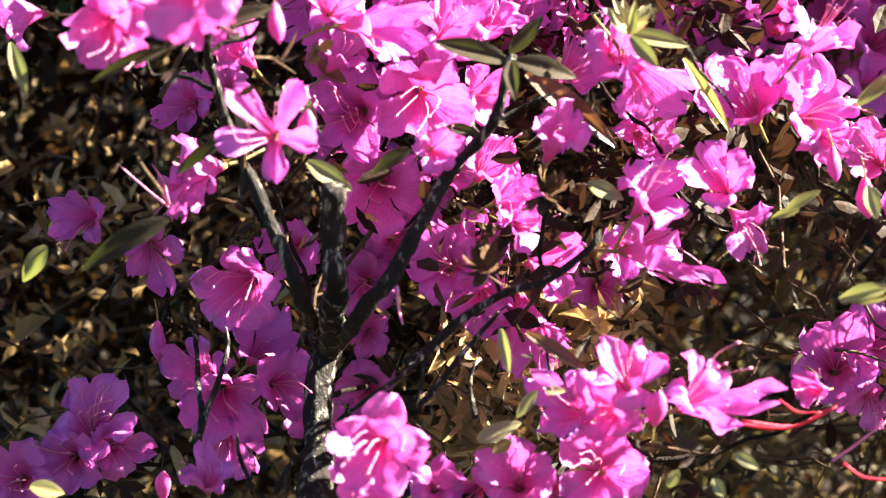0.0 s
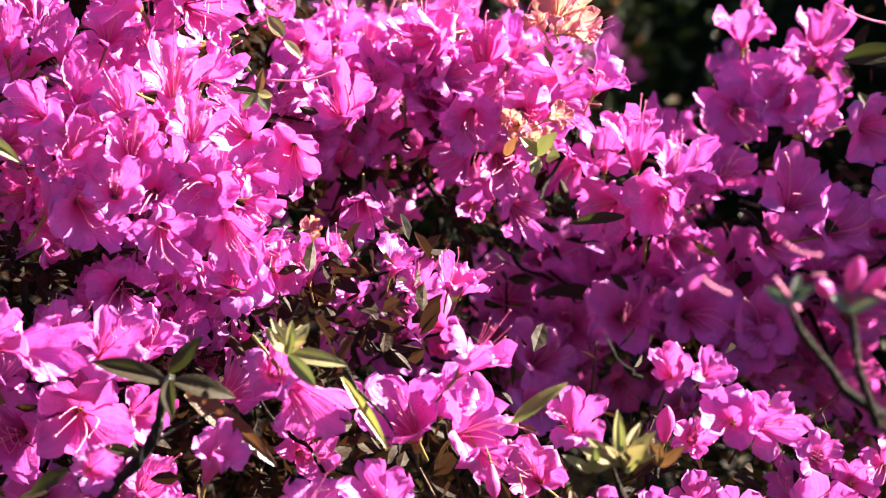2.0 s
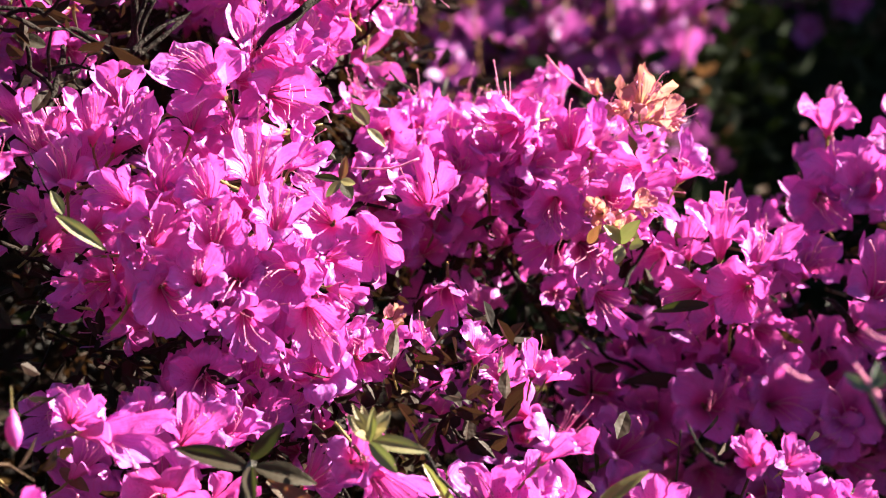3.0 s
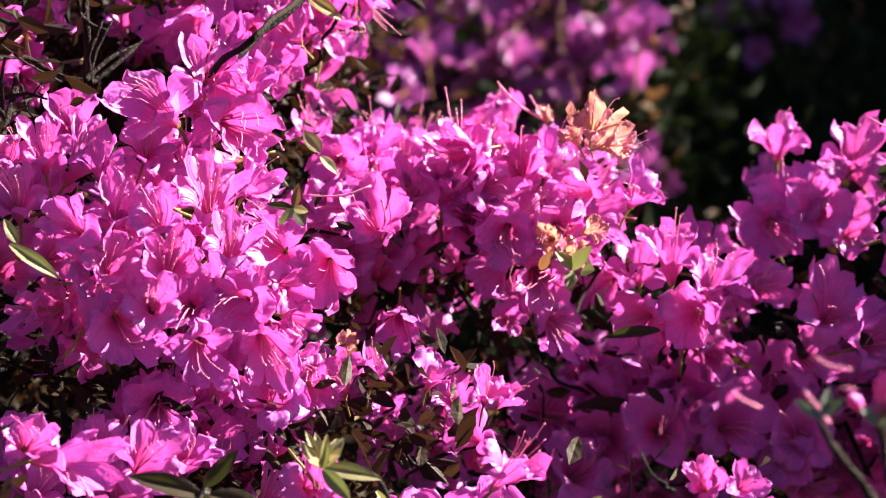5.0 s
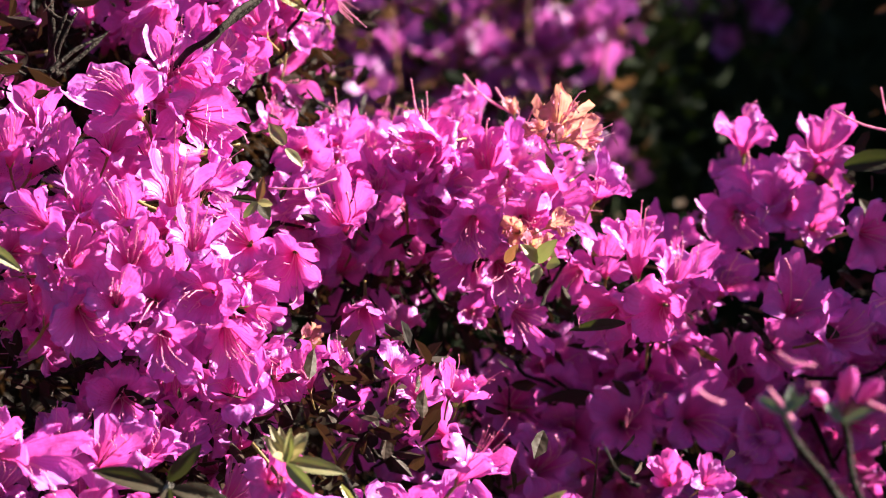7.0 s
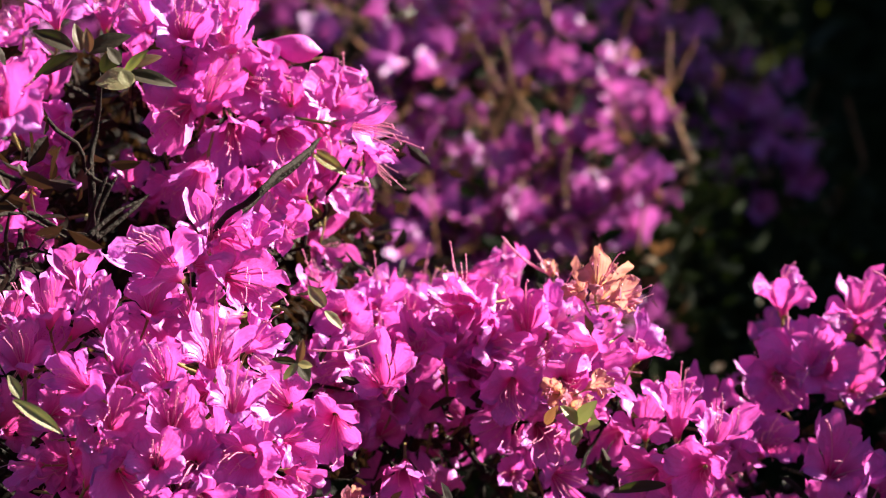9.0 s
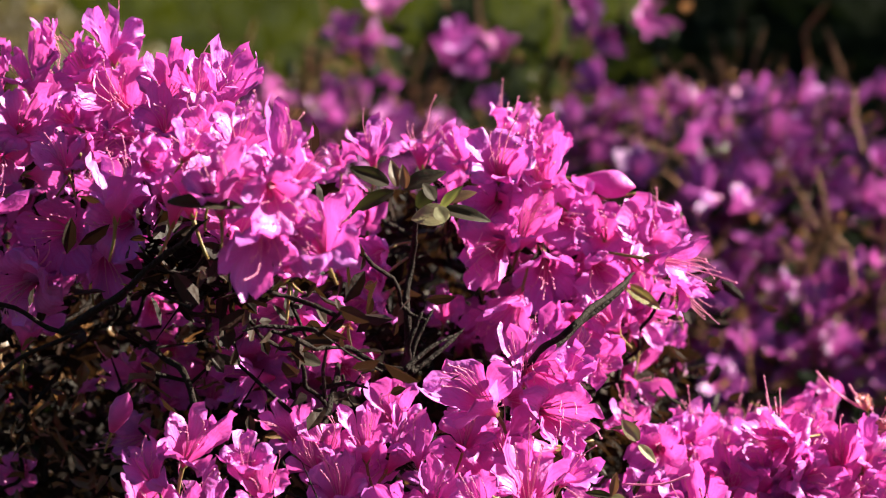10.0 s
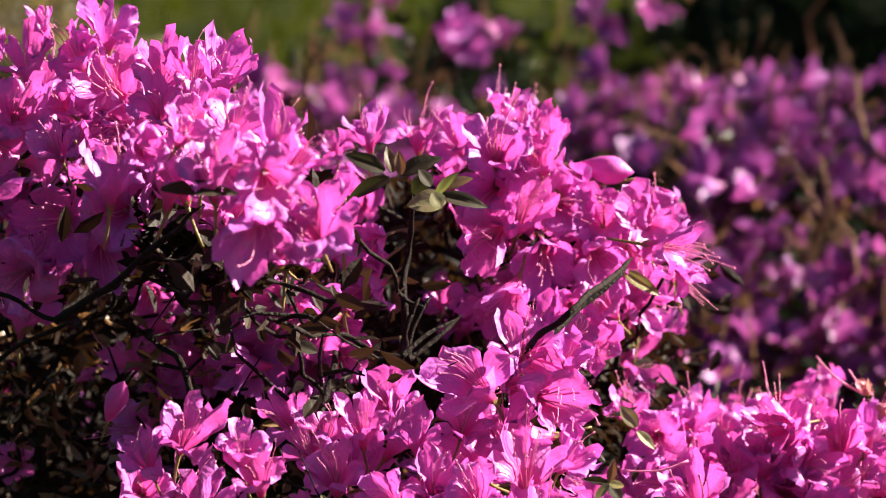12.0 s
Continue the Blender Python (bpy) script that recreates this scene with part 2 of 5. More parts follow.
# ---- mesh helpers ----
def mesh_of(name, verts, faces, material, uvs=None, smooth=True):
    me = bpy.data.meshes.new(name)
    me.from_pydata([tuple(v) for v in verts], [], faces)
    if uvs is not None:
        layer = me.uv_layers.new(name="UVMap")
        for loop in me.loops:
            layer.data[loop.index].uv = uvs[loop.vertex_index]
    for p in me.polygons:
        p.use_smooth = smooth
    me.materials.append(material)
    me.update()
    return me


def link_part(name, me, parent, m=None, label="", kind=""):
    ob = new(name, me)
    ob.parent = parent
    if m is not None:
        ob.matrix_basis = m
    return tagged(ob, label=label, kind=kind)


def tube(points, radii, sides=6, cap=True):
    """Verts and faces of a tapered tube along points."""
    pts = [Vector(p) for p in points]
    verts, faces = [], []
    side = Vector((0.3, 0.8, 0.1))
    for i, p in enumerate(pts):
        along = (pts[min(i + 1, len(pts) - 1)] - pts[max(i - 1, 0)]).normalized()
        a = (side - along * side.dot(along)).normalized()
        side = a
        b = along.cross(a)
        for k in range(sides):
            w = 2 * math.pi * k / sides
            verts.append(p + (a * math.cos(w) + b * math.sin(w)) * radii[i])
    for i in range(len(pts) - 1):
        for k in range(sides):
            j = (k + 1) % sides
            faces.append((i * sides + k, i * sides + j, (i + 1) * sides + j, (i + 1) * sides + k))
    if cap:
        faces.append(tuple(range(sides))[::-1])
        faces.append(tuple((len(pts) - 1) * sides + k for k in range(sides)))
    return verts, faces


def joined(pieces):
    verts, faces = [], []
    for v, f in pieces:
        n = len(verts)
        verts += list(v)
        faces += [tuple(i + n for i in q) for q in f]
    return verts, faces


def glide(points, steps):
    """A smooth line through points (Catmull-Rom)."""
    p = [Vector(q) for q in points]
    p = [p[0] * 2 - p[1], *p, p[-1] * 2 - p[-2]]
    out = []
    for i in range(1, len(p) - 2):
        a, b, c, d = p[i - 1:i + 3]
        for k in range(steps):
            t = k / steps
            out.append(0.5 * (2 * b + (c - a) * t + (2 * a - 5 * b + 4 * c - d) * t * t + (3 * b - a - 3 * c + d) * t ** 3))
    return out + [p[-2]]


# ---- azalea flowers, a unit across ----
def corolla_mesh(seed, kind="open"):
    """Funnel of five broad rounded lobes with a crinkled rim, a unit across."""
    rnd = random.Random(seed)
    verts, faces, uvs = [], [], []
    deep, wide = {"open": (rnd.uniform(0.78, 1.20), rnd.uniform(0.82, 1.02)), "funnel": (1.35, 0.72), "withered": (1.0, 0.70), "far": (0.9, 1.0), "star": (0.7, 1.15)}[kind]
    nu, ns = (4, 5) if kind == "far" else (10, 11)
    coarse = {"open": 0.065, "funnel": 0.05, "withered": 0.11, "far": 0.02, "star": 0.03}[kind]
    fine = {"open": 0.046, "funnel": 0.018, "withered": 0.05, "far": 0.0, "star": 0.02}[kind]
    shift = Vector((rnd.uniform(0, 50), rnd.uniform(0, 50), rnd.uniform(0, 50)))
    for k in range(5):
        mid = 2 * math.pi * k / 5 + rnd.uniform(-0.10, 0.10)
        reach, lift = rnd.uniform(0.84, 1.10), rnd.uniform(-0.22, 0.32)
        cup, ph, tw = rnd.uniform(-0.7, 1.7), rnd.uniform(0, 6.28), rnd.uniform(-0.25, 0.25)
        wave, curl, span = rnd.uniform(2.0, 4.4), rnd.uniform(-0.20, 0.50), rnd.uniform(34, 43) if kind != "star" else rnd.uniform(20, 27)
        first = len(verts)
        for i in range(ns + 1):
            s = i / ns
            open_up = max(0.0, (s - 0.22) / 0.78)
            r = (0.035 + 0.10 * min(s / 0.3, 1) + 0.40 * reach * open_up ** 1.1) * (wide if s > 0.3 else 1)
            z = deep * 0.62 * (1 - (1 - s) ** 1.8) - curl * max(0, s - 0.60) ** 1.5 * reach + lift * s * s
            q = max(0.0, (s - 0.34) / 0.66)
            half = math.radians(37.5) if s < 0.34 else math.radians(span) * max(0.06, 1 - q ** 4.6) ** 0.5
            for j in range(nu + 1):
                u = j / nu * 2 - 1
                w = mid + u * half
                edge = u * u
                ruffle = 0.06 * math.sin(u * wave + ph) * open_up + 0.10 * cup * edge * s * s
                ruffle += 0.045 * math.sin(u * 9 + ph * 3 + s * 4) * (0.25 + edge) * open_up ** 2
                crease = -0.045 * (1 - abs(u)) ** 2 * open_up
                rim = r * (1 + 0.030 * math.sin(u * 7 + ph * 5) * s ** 5)
                p = Vector((math.cos(w) * rim, math.sin(w) * rim, z + ruffle + crease + 0.022 * u * s + tw * u * open_up * 0.5))
                p += noise.noise_vector(p * 3.5 + shift) * coarse * (0.2 + s) + noise.noise_vector(p * 9 + shift) * fine * s
                verts.append(p)
                uvs.append((k + 0.5 + 0.48 * u, s))
        row = nu + 1
        for i in range(ns):
            for j in range(nu):
                a = first + i * row + j
                faces.append((a, a + 1, a + row + 1, a + row))
    return mesh_of("corolla_" + kind, verts, faces, {"withered": WITHERED, "far": SHADED_FLOWERLET}.get(kind, PETAL), uvs)


def stamens_mesh(seed, count=6, long=1.0):
    """Curved filaments with small anthers, and one longer style."""
    rnd = random.Random(seed)
    pieces = []
    lean = Vector((0.0, rnd.uniform(-0.10, 0.02), 0))
    for k in range(count):
        style = k == 0
        w = rnd.uniform(0, 6.28)
        spread = rnd.uniform(0.05, 0.26)
        top = long * (rnd.uniform(0.92, 1.08) if style else rnd.uniform(0.60, 0.86))
        out = Vector((math.cos(w), math.sin(w), 0)) * spread + lean * 1.6
        up = Vector((0, rnd.uniform(0.05, 0.3), 0))
        line = [Vector((0, 0, 0.08)) + out * 0.1, Vector((0, 0, top * 0.45)) + out * 0.55, Vector((0, 0, top * 0.8)) + out * 1.1 + up * 0.2, Vector((0, 0, top)) + out * 1.35 + up]
        line = glide(line, 2)
        thick = 0.0078 if style else 0.0062
        pieces.append(tube(line, [thick * (1.3 - 0.4 * i / len(line)) for i in range(len(line))], 4, False))
        c, h = line[-1], (0.030 if style else 0.025)
        d = (line[-1] - line[-2]).normalized() * h * 1.3
        a = d.orthogonal().normalized() * h * 0.75
        b = d.cross(a).normalized() * h * 0.75
        pieces.append(([c + d, c - d, c + a, c + b, c - a, c - b], [(0, 2, 3), (0, 3, 4), (0, 4, 5), (0, 5, 2), (1, 3, 2), (1, 4, 3), (1, 5, 4), (1, 2, 5)]))
    v, f = joined(pieces)
    return mesh_of("stamen_tuft", v, f, FILAMENT)


def calyx_mesh(seed):
    """Small cup of five sepals and a bent stalk behind the flower."""
    rnd = random.Random(seed)
    bend = Vector((rnd.uniform(-0.2, 0.2), rnd.uniform(-0.2, 0.2), 0))
    line = glide([Vector((0, 0, -0.55)) + bend, Vector((0, 0, -0.25)) + bend * 0.3, Vector((0, 0, 0.02))], 3)
    pieces = [tube(line, [0.020 + 0.012 * i / len(line) for i in range(len(line))], 5)]
    for k in range(5):
        w = 2 * math.pi * k / 5
        c, s = math.cos(w), math.sin(w)
        side = Vector((-s, c, 0))
        o = Vector((c, s, 0))
        base, mid, tip = o * 0.03 + Vector((0, 0, -0.01)), o * 0.062 + Vector((0, 0, 0.06)), o * 0.085 + Vector((0, 0, 0.14))
        pieces.append(([base + side * 0.03, base - side * 0.03, mid - side * 0.026, mid + side * 0.026, tip], [(0, 1, 2, 3), (3, 2, 4)]))
    v, f = joined(pieces)
    return mesh_of("calyx", v, f, CALYX)


def bud_mesh(seed):
    """Closed spindle of petals wound round one another, a unit long along z."""
    rnd = random.Random(seed)
    verts, faces, uvs = [], [], []
    nu, ns = 15, 10
    fat = rnd.uniform(0.20, 0.27)
    for i in range(ns + 1):
        s = i / ns
        r = fat * (0.30 + 0.70 * math.sin(min(1, s / 0.62) * math.pi / 2)) * max(0.04, 1 - max(0, (s - 0.55) / 0.45) ** 1.9)
        for j in range(nu):
            w = 2 * math.pi * j / nu
            ridge = 1 + 0.16 * (((j / nu * 5 + s * 1.2) % 1) - 0.4)
            verts.append(Vector((math.cos(w + s) * r * ridge + 0.05 * s * s, math.sin(w + s) * r * ridge, s)))
            uvs.append((1.2 + j / nu * 3.6, 0.25 + 0.7 * s))
    for i in range(ns):
        for j in range(nu):
            k = (j + 1) % nu
            faces.append((i * nu + j, i * nu + k, (i + 1) * nu + k, (i + 1) * nu + j))
    faces.append(tuple(ns * nu + j for j in range(nu)))
    return mesh_of("bud", verts, faces, BUD, uvs)


def leaf_mesh(seed):
    """Lance-shaped leaf along +y, a unit long and wide, with a sunken midrib and rolled edges."""
    rnd = random.Random(seed)
    nl, nw = 9, 6
    curl, twist = rnd.uniform(0.05, 0.22), rnd.uniform(-0.3, 0.3)
    verts, faces = [], []
    for i in range(nl + 1):
        s = i / nl
        half = 0.5 * (math.sin(math.pi * min(1, s * 0.96 + 0.03) ** 0.85) ** 0.8) + 0.012
        for j in range(nw + 1):
            u = j / nw * 2 - 1
            x = u * half
            z = 0.16 * abs(u) * half * 2 - 0.20 * max(0, abs(u) - 0.55) * half - curl * s * s + 0.01 * math.sin(9 * s + 3 * u)
            z += twist * x * s * 0.5
            verts.append((x, s, z * 0.6))
    row = nw + 1
    for i in range(nl):
        for j in range(nw):
            a = i * row + j
            faces.append((a, a + 1, a + row + 1, a + row))
    return verts, faces


OPEN = [corolla_mesh(10 + i) for i in range(20)]
FUNNEL = [corolla_mesh(40 + i, "funnel") for i in range(3)]
STAR = [corolla_mesh(30 + i, "star") for i in range(2)]
SHRUNK = [corolla_mesh(50 + i, "withered") for i in range(3)]
FAR = [corolla_mesh(60 + i, "far") for i in range(6)]
STAMENS = [stamens_mesh(70 + i, 5 + i % 4, 1.0 + 0.11 * (i % 4)) for i in range(9)]
CALYXES = [calyx_mesh(80 + i) for i in range(4)]
BUDS = [bud_mesh(90 + i) for i in range(4)]
LEAVES = {tone: [mesh_of("leaf_" + tone, *leaf_mesh(100 + i), LEAF[tone]) for i in range(4)] for tone in LEAF}

pick = random.Random(5)
SEATS = {}      # where the flowers of a shrub sit, and the directions they face
JOINTS = {}     # points of a shrub's stems


def shrub(name, x, y, label, group="flowering azaleas in the bed"):
    ob = tagged(new(name), label, "azalea shrub", group)
    ob.location = (x, y, 0)
    SEATS[ob.name], JOINTS[ob.name] = [], [Vector((x, y, 0.0)), Vector((x, y, 0.12)), Vector((x, y, 0.25))]
    return ob


def bloom(bush, x, y, z, heading, pitch, mm, kind="open"):
    """One flower or bud of a shrub; (x, y, z) is its middle, heading 0 faces -y, pitch upwards."""
    if bush is not front_azalea and kind == "open":
        if pitch > 12:
            pitch += pick.uniform(5, 38)
        heading += pick.uniform(-28, 28)
    deeper = 1 + pick.uniform(-0.010, 0.014)
    x, y, z = x * deeper, y * deeper, 1.2 + (z - 1.2) * deeper
    h, p = radians(heading), radians(pitch)
    axis = Vector((math.sin(h) * math.cos(p), -math.cos(h) * math.cos(p), math.sin(p)))
    size = mm / 1000 * (1.0 if kind == "bud" else 0.88)
    base = Vector((x, y, z)) - axis * size * (0.5 if kind in ("bud", "funnel") else 0.38)
    turn = axis.to_track_quat("Z", "Y").to_matrix().to_4x4() @ Matrix.Rotation(pick.uniform(0, 6.28), 4, "Z")
    if kind == "bud":
        turn = axis.to_track_quat("Z", "Y").to_matrix().to_4x4()
    m = Matrix.Translation(base - bush.location) @ turn @ Matrix.Diagonal((size, size, size, 1))
    meshes = {"open": OPEN, "star": STAR, "funnel": FUNNEL, "bud": BUDS, "withered": SHRUNK}[kind]
    label = {"bud": "closed purple-pink bud", "withered": "withered orange-brown flower", "funnel": "half-open pink flower"}.get(kind, "")
    ob = link_part({"bud": "flower_bud", "withered": "withered_flower"}.get(kind, "flower"), pick.choice(meshes), bush, m, label)
    if kind != "bud":
        link_part("stamen_tuft", pick.choice(STAMENS), ob)
    link_part("calyx", pick.choice(CALYXES), ob)
    SEATS[bush.name].append((base - axis * size * 0.5, axis, size))
    return ob


def leaf_at(bush, a, b, wide, tone):
    """A leaf from its stalk a to its tip b."""
    a, b = Vector(a), Vector(b)
    along = b - a
    up = Vector((pick.uniform(-0.3, 0.3), -0.75, 0.65))
    y = along.normalized()
    x = y.cross(up).normalized()
    z = x.cross(y)
    m = Matrix((x, y, z)).transposed().to_4x4()
    m.translation = a - bush.location
    return link_part("leaf", pick.choice(LEAVES[tone]), bush, m @ Matrix.Diagonal((wide / 1000 * 0.95, along.length, along.length, 1)), {"dark": "", "pale": "pale grey-green leaf", "cream": "pale cream young leaf", "light": "yellow-green leaf in a sunlit tone", "brown": "brownish leaf", "grey": "downy grey-green leaf"}[tone])


def shoot_tip(bush, x, y, z, count, mm, tone, seed):
    """A tuft of young leaves that opens upwards from the tip of a shoot."""
    rnd = random.Random(seed)
    foot = Vector((x, y, z))
    for k in range(count):
        w, e = 6.28 * k / count + rnd.uniform(-0.3, 0.3), rnd.uniform(0.45, 1.4)
        d = Vector((math.cos(w) * math.cos(e), math.sin(w) * math.cos(e), math.sin(e)))
        leaf_at(bush, foot + d * 0.001, foot + d * mm / 1000 * rnd.uniform(0.7, 1.1), mm * rnd.uniform(0.24, 0.34), tone)


def stem(bush, thick, thin, *points, young=False):
    """A woody stem through points; radii in millimetres; young takes bark darkened with shade."""
    line = glide(points, 9)
    n = len(line)
    rnd = random.Random(round(points[0][0] * 1000))
    sway = Vector((rnd.uniform(0, 40), rnd.uniform(0, 40), 0))
    line = [p + noise.noise_vector(p * 45 + sway) * 0.0022 for p in line]
    radii = [(thick + (thin - thick) * i / (n - 1)) / 1000 * (0.92 + 0.26 * noise.noise(p * 130 + sway)) for i, p in enumerate(line)]
    if thick < 3:
        radii = [q * min(1.0, 0.3 + (n - 1 - i) / 5) for i, q in enumerate(radii)]
    v, f = tube([p - bush.location for p in line], radii, 12)
    v = [p + noise.noise_vector(p * 420 + sway) * min(thick, 4) * 0.00016 for p in v]
    JOINTS[bush.name] += [p for i, p in enumerate(line) if i % 7 == 0]
    return link_part("stem", mesh_of("stem", v, f, SHADE_TWIG if young else BARK), bush)


def grow_branches(bush, seed):
    """Twigs that carry the trusses: each seat joins the nearest wood below and behind it."""
    rnd = random.Random(seed)
    wood = list(JOINTS[bush.name])
    root = wood[0]
    seats = sorted(SEATS[bush.name], key=lambda s: (s[0] - root).length)
    trusses = []
    for at, axis, size in seats:
        near = [t for t in trusses if (t - at).length < 0.05]
        if not near:
            trusses.append(at + Vector((0, 0.02, -0.015)))
    for node in trusses:
        best = min(wood, key=lambda w: (w - node).length + 0.8 * max(0, w.z - node.z + 0.02) + 0.5 * max(0, node.y - w.y))
        gap = node - best
        mid = best + gap * 0.5 + Vector((rnd.uniform(-0.1, 0.1), rnd.uniform(0.12, 0.35), rnd.uniform(-0.22, -0.02))) * gap.length
        line = glide([best, mid, node], 8)
        n = len(line)
        line = [p + noise.noise_vector(p * 55 + Vector((seed, 0, 0))) * 0.007 * math.sin(math.pi * i / (n - 1)) for i, p in enumerate(line)]
        thick = 0.0009 + 0.0030 * min(gap.length, 0.3)
        radii = [(thick + (0.0009 - thick) * i / (n - 1)) * (1 + 0.35 * noise.noise(p * 160)) for i, p in enumerate(line)]
        v, f = tube([p - bush.location for p in line], radii, 6)
        link_part("branch", mesh_of("branch", v, f, SHADE_TWIG), bush)
        wood += [p for i, p in enumerate(line) if i % 3 == 0 and i > 1]


def leaf_stuff(name, parent, spots, short, long, material, label, seed, flat=0.35, curl=0.0):
    """Many small folded leaves at spots, joined: stuff; curl bends the tips and crumples the rims."""
    rnd = random.Random(seed)
    verts, faces = [], []
    for at in spots:
        d = Vector((rnd.gauss(0, 1), rnd.gauss(0, 1), rnd.gauss(0.3, 0.8))).normalized()
        side = d.cross(Vector((rnd.gauss(0, 1), rnd.gauss(0, 1), rnd.gauss(0, 1)))).normalized()
        up = d.cross(side)
        L = rnd.uniform(short, long)
        w = L * (rnd.uniform(0.08, 0.27) if curl else rnd.uniform(0.16, 0.26))
        tip, near, far = -up * L * curl * rnd.uniform(0.2, 1.0), flat + curl * rnd.uniform(0, 1.6), flat + curl * rnd.uniform(0, 1.6)
        n = len(verts)
        o = at - parent.location
        verts += [o, o + d * L * 0.35 + side * w + up * w * near, o + d * L * 0.75 + side * w * 0.75 + up * w * near + tip * 0.5, o + d * L + tip,
                  o + d * L * 0.75 - side * w * 0.75 + up * w * far + tip * 0.5, o + d * L * 0.35 - side * w + up * w * far, o + d * L * 0.4]
        faces += [(n, n + 1, n + 6), (n + 6, n + 1, n + 2, n + 3), (n, n + 6, n + 5), (n + 6, n + 3, n + 4, n + 5)]
    return link_part(name, mesh_of(name, verts, faces, material, smooth=False), parent, None, label, "stuff")


def twig_stuff(name, parent, spots, material, label, seed, reach=(0.03, 0.12), lift=0.4, thick=0.0011):
    rnd = random.Random(seed)
    pieces = []
    for at in spots:
        d = Vector((rnd.gauss(0, 1), rnd.gauss(0, 1), rnd.gauss(lift, 0.8))).normalized() * rnd.uniform(*reach)
        bend = Vector((rnd.gauss(0, 1), rnd.gauss(0, 1), rnd.gauss(0, 1))) * d.length * 0.12
        o = at - parent.location
        r = rnd.uniform(0.6, 1.5) * thick
        pieces.append(tube([o, o + d * 0.5 + bend, o + d], [r, r * 0.8, r * 0.4], 4, False))
    v, f = joined(pieces)
    return link_part(name, mesh_of(name, v, f, material), parent, None, label, "stuff")


def seed_head(bush, x, y, z, mm):
    """A dry brown head of pointed bud scales left from last year."""
    rnd = random.Random(round(x * 1000))
    pieces = []
    for k in range(26):
        w, e = rnd.uniform(0, 6.28), rnd.uniform(-0.5, 1.4)
        d = Vector((math.cos(w) * math.cos(e), math.sin(w) * math.cos(e), math.sin(e)))
        side = d.cross(Vector((0.2, 0.3, 1))).normalized()
        up = d.cross(side)
        L = rnd.uniform(0.35, 0.55)
        pieces.append(([d * 0.05 + side * 0.08, d * 0.05 - side * 0.08, d * L * 0.6 - side * 0.075 + up * 0.03, d * L, d * L * 0.6 + side * 0.075 + up * 0.03], [(0, 1, 2, 4), (4, 2, 3)]))
    v, f = joined(pieces)
    s = mm / 1000
    v = [Vector((x, y, z)) - bush.location + p * s for p in v]
    SEATS[bush.name].append((Vector((x, y, z)), Vector((0, -1, 0)), 0.01))
    return link_part("seed_head", mesh_of("seed_head", v, f, SEED_HUSK), bush, None, "dry brown spiky seed head")


def filament(bush, thick, thin, *points, red=False):
    """A long bare style left on a spent flower."""
    line = glide(points, 4)
    v, f = tube([p - bush.location for p in line], [(thick + (thin - thick) * i / len(line)) / 1000 for i in range(len(line))], 5)
    return link_part("style", mesh_of("style", v, f, STYLE if red else FILAMENT), bush, None, "long bare red style" if red else "long pale pink style")


# ---- ground ----
def ground():
    n, verts, faces = 90, [], []
    for i in range(n + 1):
        for j in range(n + 1):
            x, y = (i / n * 2 - 1), (j / n * 2 - 1)
            x, y = x * abs(x) ** 1.6 * 400, y * abs(y) ** 1.6 * 400 + 2
            verts.append((x, y, 0.05 * noise.noise((x * 0.4, y * 0.4, 0)) - 0.03))
    for i in range(n):
        for j in range(n):
            a = i * (n + 1) + j
            faces.append((a, a + n + 1, a + n + 2, a + 1))
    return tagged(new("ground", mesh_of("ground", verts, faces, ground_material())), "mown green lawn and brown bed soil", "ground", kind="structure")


lawn = ground()

# ---- the shrubs of the front bed ----
front_azalea = shrub("azalea_shrub", -0.10, 1.42, "low magenta azalea with a bare grey forked trunk and many buds")
left_azalea = shrub("azalea_shrub", -0.16, 1.46, "tall dense azalea covered in magenta-pink flowers")
near_azalea = shrub("azalea_shrub", 0.25, 1.05, "thin azalea shoots with grey-green buds beside the path")
right_azalea = shrub("azalea_shrub", 0.20, 1.60, "azalea with shaded purple flowers and withered orange blooms")
# front_azalea
bloom(front_azalea, -0.248, 1.280, 0.815, -50, 10, 33)
bloom(front_azalea, -0.196, 1.160, 0.847, 5, 5, 39)
bloom(front_azalea, -0.162, 1.140, 0.862, 20, -30, 28)
bloom(front_azalea, -0.136, 1.160, 0.848, 10, -60, 15, "bud")
bloom(front_azalea, -0.161, 1.270, 0.802, -40, 50, 31)
bloom(front_azalea, -0.171, 1.290, 0.783, -20, 35, 24)
bloom(front_azalea, -0.188, 1.310, 0.768, -15, 15, 30)
bloom(front_azalea, -0.140, 1.170, 0.804, -2, 28, 36, "star")
bloom(front_azalea, -0.153, 1.060, 0.892, -4, 27, 44)
bloom(front_azalea, -0.129, 1.190, 0.799, 8, 75, 15, "bud")
bloom(front_azalea, -0.178, 1.250, 0.761, -55, 5, 38)
bloom(front_azalea, -0.187, 1.270, 0.746, -30, -30, 24)
bloom(front_azalea, -0.232, 1.310, 0.718, -20, 20, 30)
bloom(front_azalea, -0.206, 1.310, 0.703, 10, -10, 29)
bloom(front_azalea, -0.111, 1.240, 0.823, 60, 10, 35)
bloom(front_azalea, -0.125, 1.270, 0.821, 20, 35, 28)
bloom(front_azalea, -0.096, 1.280, 0.817, 10, 40, 29)
bloom(front_azalea, -0.080, 1.260, 0.816, 30, 40, 32)
bloom(front_azalea, -0.119, 1.290, 0.771, -15, 15, 44)
bloom(front_azalea, -0.090, 1.260, 0.787, 5, 5, 45)
bloom(front_azalea, -0.103, 1.310, 0.777, 10, 30, 32)
bloom(front_azalea, -0.068, 1.300, 0.776, 40, 15, 29)
bloom(front_azalea, -0.083, 1.230, 0.777, 20, 20, 24)
